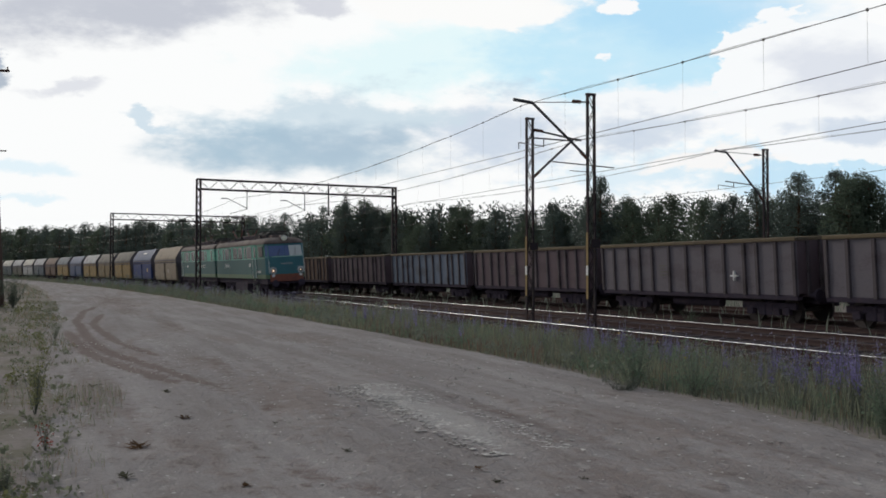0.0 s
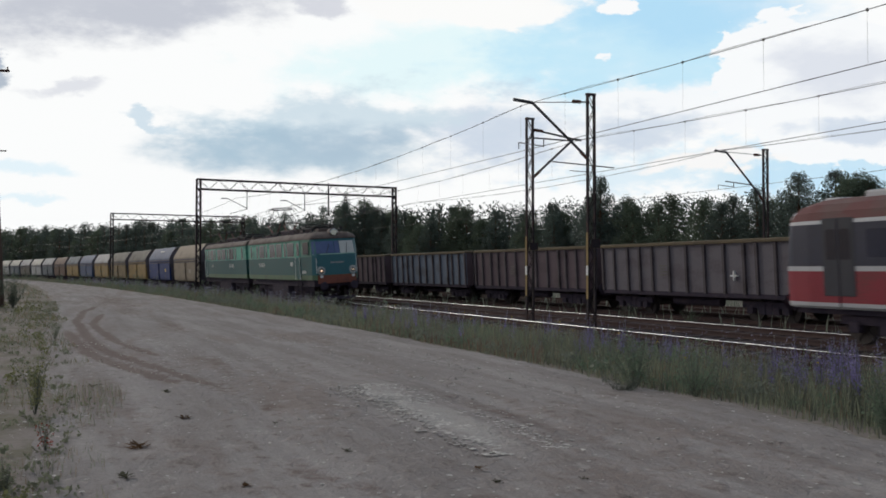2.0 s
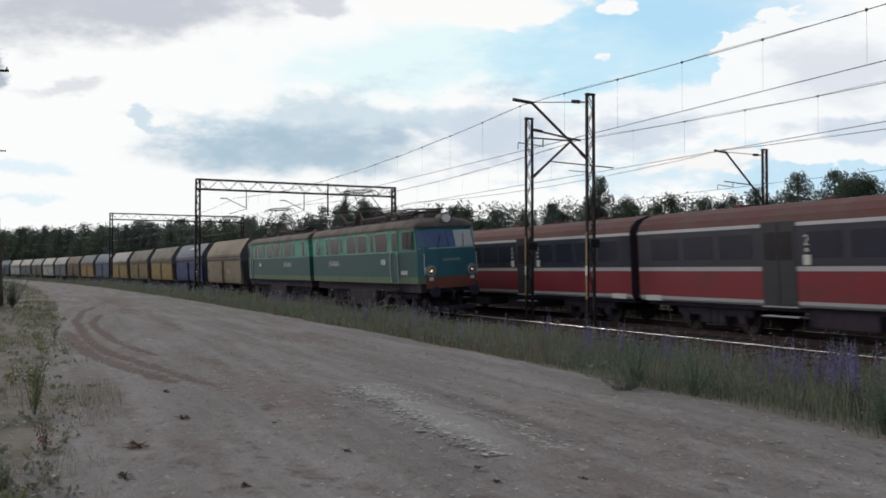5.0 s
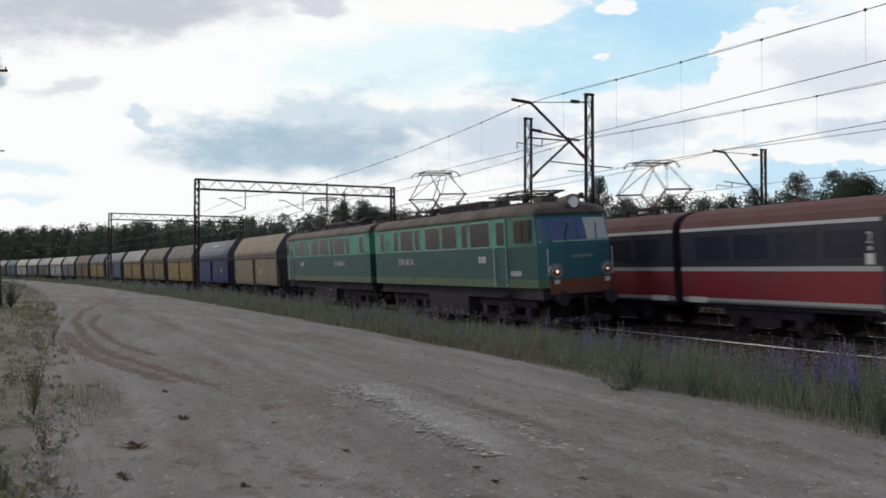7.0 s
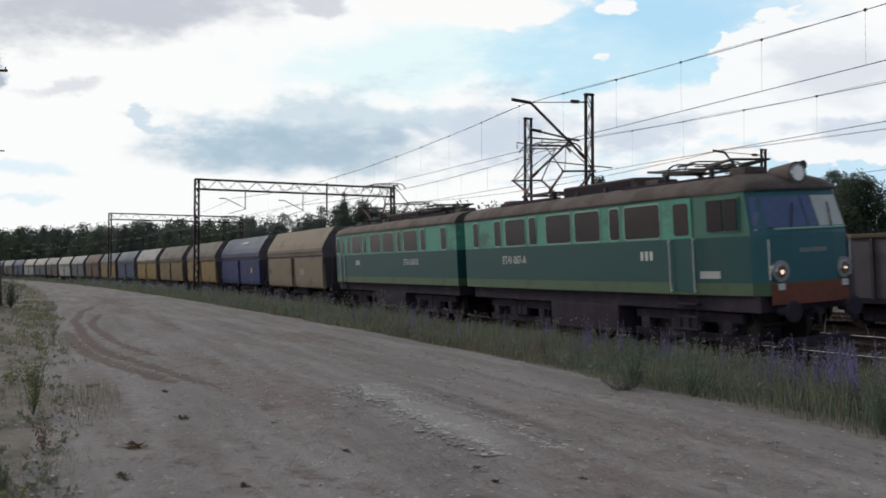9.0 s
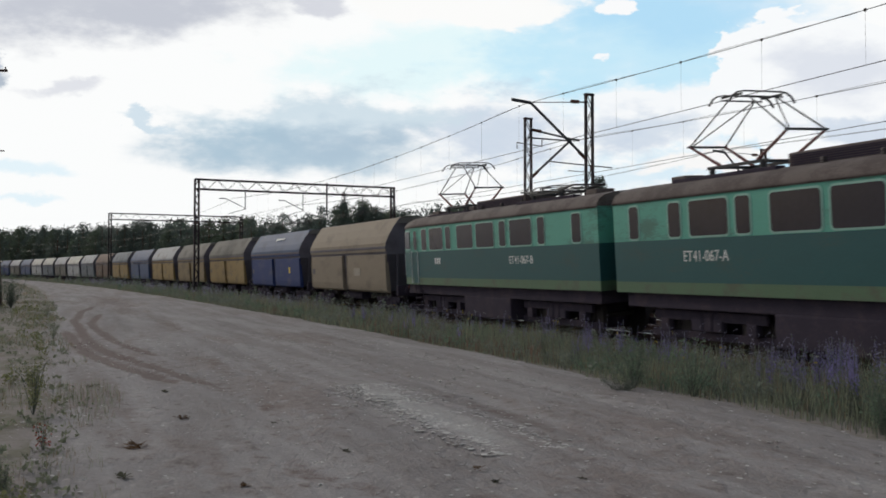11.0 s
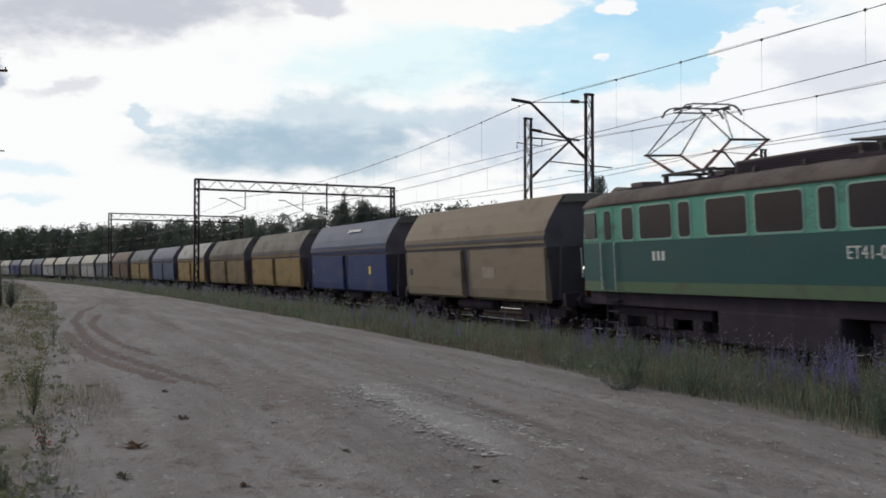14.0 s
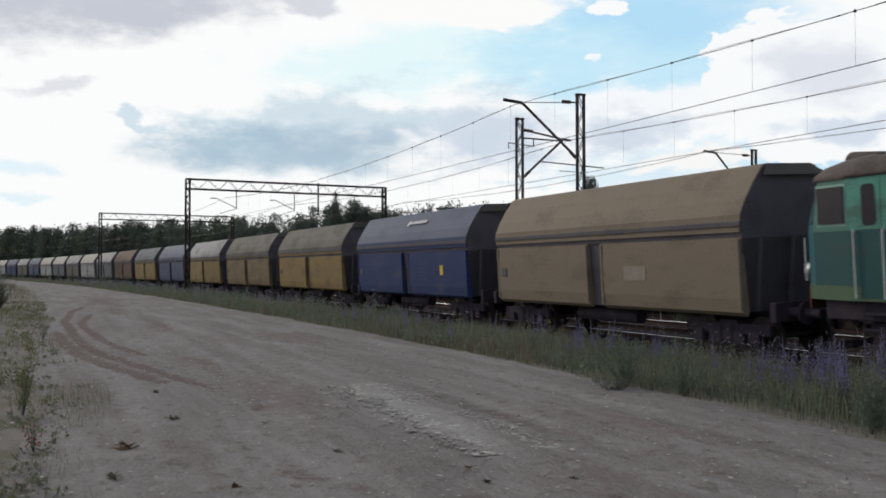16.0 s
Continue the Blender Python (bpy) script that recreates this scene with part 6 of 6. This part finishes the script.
def wildflowers():
    models = [wildflower(1.28, k) for k in range(4)]
    rnd = random.Random(5)
    spots = [(-8.4, 10.2, 1.12), (-9.2, 10.8, 1.10), (-7.9, 9.9, 1.05), (-8.8, 9.8, 0.95), (-9.9, 11.0, 1.0), (-7.2, 9.7, 1.0), (-9.5, 10.2, 0.9), (-8.1, 10.6, 1.15), (-7.4, 10.3, 1.1), (-10.4, 11.2, 0.95),
             (-14.8, 11.4, 0.95), (-15.5, 11.9, 0.9), (-16.8, 11.6, 1.0), (-13.2, 11.5, 0.85), (-18.0, 12.0, 0.95), (-18.9, 12.2, 1.0), (-20.5, 12.1, 0.9), (-21.4, 12.4, 1.0), (-23.2, 12.0, 0.9), (-11.8, 10.9, 0.7), (-17.5, 11.2, 0.75)]
    spots += [(-10.9 + rnd.gauss(0, 0.24), 11.5 + rnd.gauss(0, 0.22), rnd.uniform(0.75, 1.02)) for _ in range(13)]
    spots += [(-10.05 + rnd.gauss(0, 0.14), 11.85 + rnd.gauss(0, 0.2), rnd.uniform(0.75, 1.0)) for _ in range(7)]
    spots += [(-rnd.uniform(5, 34), rnd.uniform(10.0, 13.0), rnd.uniform(0.55, 0.85)) for _ in range(70)]
    for i, (x, y, f) in enumerate(spots):
        k = i % 4
        at = pose(x, y, lift(x, y), 0, 0, rnd.uniform(0, 360))
        ob = models[k] if i < 4 else copy_thing(models[k], at)
        ob.matrix_basis = at @ Matrix.Diagonal((f, f, f, 1))


def road_litter():
    # pale stones worn out of the road
    rnd = random.Random(11)
    v, f = [], []

    def stone(x, y, r, z):
        i = len(v)
        a = rnd.uniform(0, math.tau)
        ca, sa, sx, sy = math.cos(a), math.sin(a), r * rnd.uniform(0.8, 1.5), r * rnd.uniform(0.6, 1.0)
        for px, py, pz in ((1, 0, 0), (0.3, 0.9, 0.1), (-0.8, 0.6, 0), (-0.9, -0.5, 0.1), (0.2, -1, 0), (0.1, 0.1, 0.16), (0, 0, -0.5)):
            px, py = px * sx * rnd.uniform(0.85, 1.15), py * sy * rnd.uniform(0.85, 1.15)
            v.append((x + px * ca - py * sa, y + px * sa + py * ca, z + pz * r))
        for k in range(5):
            f.append((i + k, i + (k + 1) % 5, i + 5))
            f.append((i + (k + 1) % 5, i + k, i + 6))
    deck = lambda x, y: lift(x, y) + 0.034
    for _ in range(2300):                # the stony patch
        q, w = rnd.random(), rnd.gauss(0, 0.28)
        x, y = -14.2 + 5.8 * q, 4.75 - 0.1 * q + w
        stone(x, y, rnd.uniform(0.010, 0.042), deck(x, y))
    for _ in range(2600):
        x, y = -rnd.uniform(3.5, 26), rnd.uniform(-1.5, 8.8)
        stone(x, y, rnd.uniform(0.008, 0.026) * (1 if rnd.random() < 0.93 else 1.8), deck(x, y))
    me = bpy.data.meshes.new("road_stones")
    me.from_pydata(v, [], f)
    me.materials.append(PALE)
    tagged(new("road_stones", me), "pale stones and grit strewn over the dirt road", "stones", kind="stuff")

    # dry leaf clumps and small plants on the road
    def clump(size, material, label, seed, category="dry leaves"):
        r = random.Random(seed)
        quads = []
        for _ in range(22):
            a, d = r.uniform(0, math.tau), r.uniform(0.1, 1.0) * size
            p = Vector((math.cos(a) * d, math.sin(a) * d * 0.6, r.uniform(0.0, 0.25) * size))
            t = Vector((math.cos(a), math.sin(a), r.uniform(-0.1, 0.5))).normalized() * size * r.uniform(0.2, 0.4)
            b = Vector((-math.sin(a), math.cos(a), r.uniform(-0.4, 0.4))).normalized() * size * r.uniform(0.08, 0.16)
            quads += [p - t, p - b, p + t, p + b]
        return tagged(new("dry_leaf_clump", leaf_mesh("dry_leaf_clump", quads, material)), label, category, "leaf clumps on the road")
    BROWNLEAF = foliage("brown_dry_leaf", (0.11, 0.065, 0.035), 0.6)
    DULL = foliage("dull_flattened_weed", (0.07, 0.07, 0.045), 0.5)
    for i, (x, y, size, m) in enumerate(((-10.3, 0.9, 0.20, BROWNLEAF), (-8.8, 0.65, 0.15, DULL), (-12.15, 1.61, 0.14, BROWNLEAF), (-14.75, 1.7, 0.13, DULL), (-15.7, 0.67, 0.16, DULL), (-7.3, 3.72, 0.08, DULL), (-7.85, 3.81, 0.09, BROWNLEAF), (-7.1, 4.5, 0.07, DULL), (-9.2, 2.9, 0.09, DULL), (-11.2, 2.6, 0.08, DULL), (-8.0, 1.6, 0.10, BROWNLEAF))):
        ob = clump(size, m, "clump of dry brown leaves lying on the dirt road" if m is BROWNLEAF else "flattened dull green weed on the dirt road", i)
        ob.location = (x, y, lift(x, y) + 0.03)


def herb(name, x, y, high, spread, count, material, label, seed, red=None):
    """A single leafy plant: stems and small leaves."""
    r = random.Random(seed)
    owner = thing(name, label, "weed", at=pose(x, y, lift(x, y)))
    stems, leaves, reds = fresh(), [], []
    for k in range(count):
        a, h = r.uniform(0, math.tau), high * r.uniform(0.55, 1.0)
        tip = Vector((math.cos(a) * spread * r.random(), math.sin(a) * spread * r.random(), h))
        rod(stems, (0, 0, -0.04), tip, 0.006, 0.003, 5)
        for j in range(7):
            (reds if red and r.random() < 0.45 and j < 5 else leaves).extend(tuft(tip * (0.25 + 0.12 * j), 0.08 + 0.05 * high, 6, 0.9, r, 0.55))
    tagged(part("stem", stems, WEED, owner), kind="stuff")
    for n, q, m in (("leaf", leaves, material), ("red_leaf", reds, red)):
        if q:
            ob = tagged(new(n, leaf_mesh(n, q, m)), kind="stuff")
            ob.parent = owner
    return owner


def left_verge():
    spots, dry = [], []
    r = random.Random(31)
    for lo, hi, count, wide in ((-4, -20, 9000, 0.006), (-20, -60, 11000, 0.014), (-60, -160, 5000, 0.05)):
        for _ in range(count):
            x = r.uniform(hi, lo)
            y = along(x)[1] + road_edges(x)[0] + 0.9 - abs(r.gauss(0, 2.6)) - 0.02 * max(0, -x - 20)
            d = noise.noise((x * 0.3, y * 0.55, 2)) + 0.35 * noise.noise((x * 1.2, y * 1.5, 6))
            if d < -0.02:
                continue
            (spots if r.random() < 0.7 else dry).append((x, y, r.uniform(0.05, 0.26) * (0.6 + d), wide * r.uniform(0.7, 1.6)))
    blades(spots, GRASS, "left_grass", "patchy short grass on the sandy verge")
    blades(dry, STRAW, "dry_grass", "patchy straw-coloured dry grass on the sandy verge")
    quads = []
    for _ in range(620):
        x = -8 - 52 * r.random() ** 1.6
        y = along(x)[1] + road_edges(x)[0] + 0.5 - abs(r.gauss(0, 2.2))
        size = r.uniform(0.05, 0.16)
        quads += tuft((x, y, lift(x, y) + size * 0.4), size, 10, 0.4, r)
    tagged(new("ground_herbs", leaf_mesh("ground_herbs", quads, GRASS)), "low green herbs on the sandy verge", "herbs", kind="stuff")
    rank = []
    for _ in range(190):
        x = -8.2 - 45 * r.random() ** 1.7
        y = along(x)[1] + road_edges(x)[0] + 0.1 - abs(r.gauss(0, 1.6))
        if noise.noise((x * 0.45, y * 0.8, 21)) < 0.0:
            continue
        size = r.uniform(0.06, 0.13) * (1 + -x / 60)
        for j in range(2):
            rank += tuft((x, y, lift(x, y) + size * (0.3 + 0.6 * j)), size, 12, 0.8, r)
    tagged(new("verge_tussocks", leaf_mesh("verge_tussocks", rank, YELLOWGREEN)), "yellow-green tussocks scattered over the sandy verge", "tussocks", kind="stuff")
    herb("roadside_bush", -16.6, -0.25, 0.45, 0.42, 12, YELLOWGREEN, "yellow-green leafy weed beside the dirt road", 8)
    herb("roadside_bush", -7.75, 9.1, 0.82, 0.42, 22, FRESH, "tall leafy green weed at the edge of the dirt road", 91)
    herb("roadside_bush", -12.6, 9.0, 0.95, 0.55, 26, FRESH, "fresh green leafy bush at the edge of the dirt road", 92)
    herb("roadside_bush", -11.2, 9.1, 0.85, 0.7, 16, FRESH, "fresh green leafy weed at the edge of the dirt road", 9)
    herb("sapling", -13.4, -0.16, 0.85, 0.22, 10, YELLOWGREEN, "thin yellow-green sapling growing beside the dirt road", 3)
    herb("sapling", -10.6, -0.02, 0.48, 0.14, 4, GRASS, "small weed with reddish leaves beside the dirt road", 4, REDLEAF)
    herb("roadside_bush", -12.15, 8.47, 0.26, 0.42, 18, WEED, "small dark weed at the edge of the dirt road", 5)
    for i, (x, y, h) in enumerate(((-51, -1.7, 1.6), (-50, -2.6, 2.0), (-53, -2.9, 2.4), (-47, -3.0, 1.4), (-41.5, 0.0, 0.7), (-27.7, 0.15, 0.5), (-60, -3.4, 2.0), (-70, -4.0, 1.8), (-36, -1.9, 0.7), (-8.8, -0.35, 0.3))):
        herb("roadside_bush", x, y, h, h * 0.55, 60 if h > 1 else 9, GRASS if h < 1 else BROAD, "green bush beside the dirt road" if h > 1 else "small green weed on the sandy verge", 40 + i)
    for i, (s, off) in enumerate(((-41, 7.6), (-33, 8.0), (-28.5, 7.7), (-47, 7.5), (-54, 7.6))):
        x, y, a = along(s, off)
        herb("roadside_bush", x, y, 0.75, 0.8, 16, BROAD, "low pale green bush between the tracks", 70 + i)


wood()
verge()
wildflowers()
left_verge()
road_litter()


# ---- sleepers: the pieces of the two running tracks ----
sleepers_of(TRACKS[0], 0.0, 120)
sleepers_of(TRACKS[1], PASSENGER, 120)


# ---- what moves ----
def motions():
    ticks = [0.5 * i for i in range(33)]
    for ob, middle in ((SECTION_A, LONG / 2), (SECTION_B, LONG * 1.5 + 0.78)):
        walk(ob, [(t, on_track(freight_at(t) - middle)) for t in ticks])
    for k, ob in enumerate(HOPPERS):
        walk(ob, [(t, on_track(freight_at(t) - FIRST - PITCH * k)) for t in ticks])
    for lead, ob in COACHES:
        long = {0.0: 20.05, 20.45: 21.9, 42.7: 22.3}[lead]
        walk(ob, [(t, on_track(passenger_at(t) + lead + long / 2, PASSENGER)) for t in ticks])
    slow, quick = [4 * i / 30 for i in range(121)], [i / 30 for i in range(481)]
    for w, r, at, way in ROLLING:
        s0 = way(0.0)
        walk(w, [(t, pose(*at, 0, math.degrees((way(t) - s0) / r), 0)) for t in (quick if way is passenger_at else slow)])


motions()
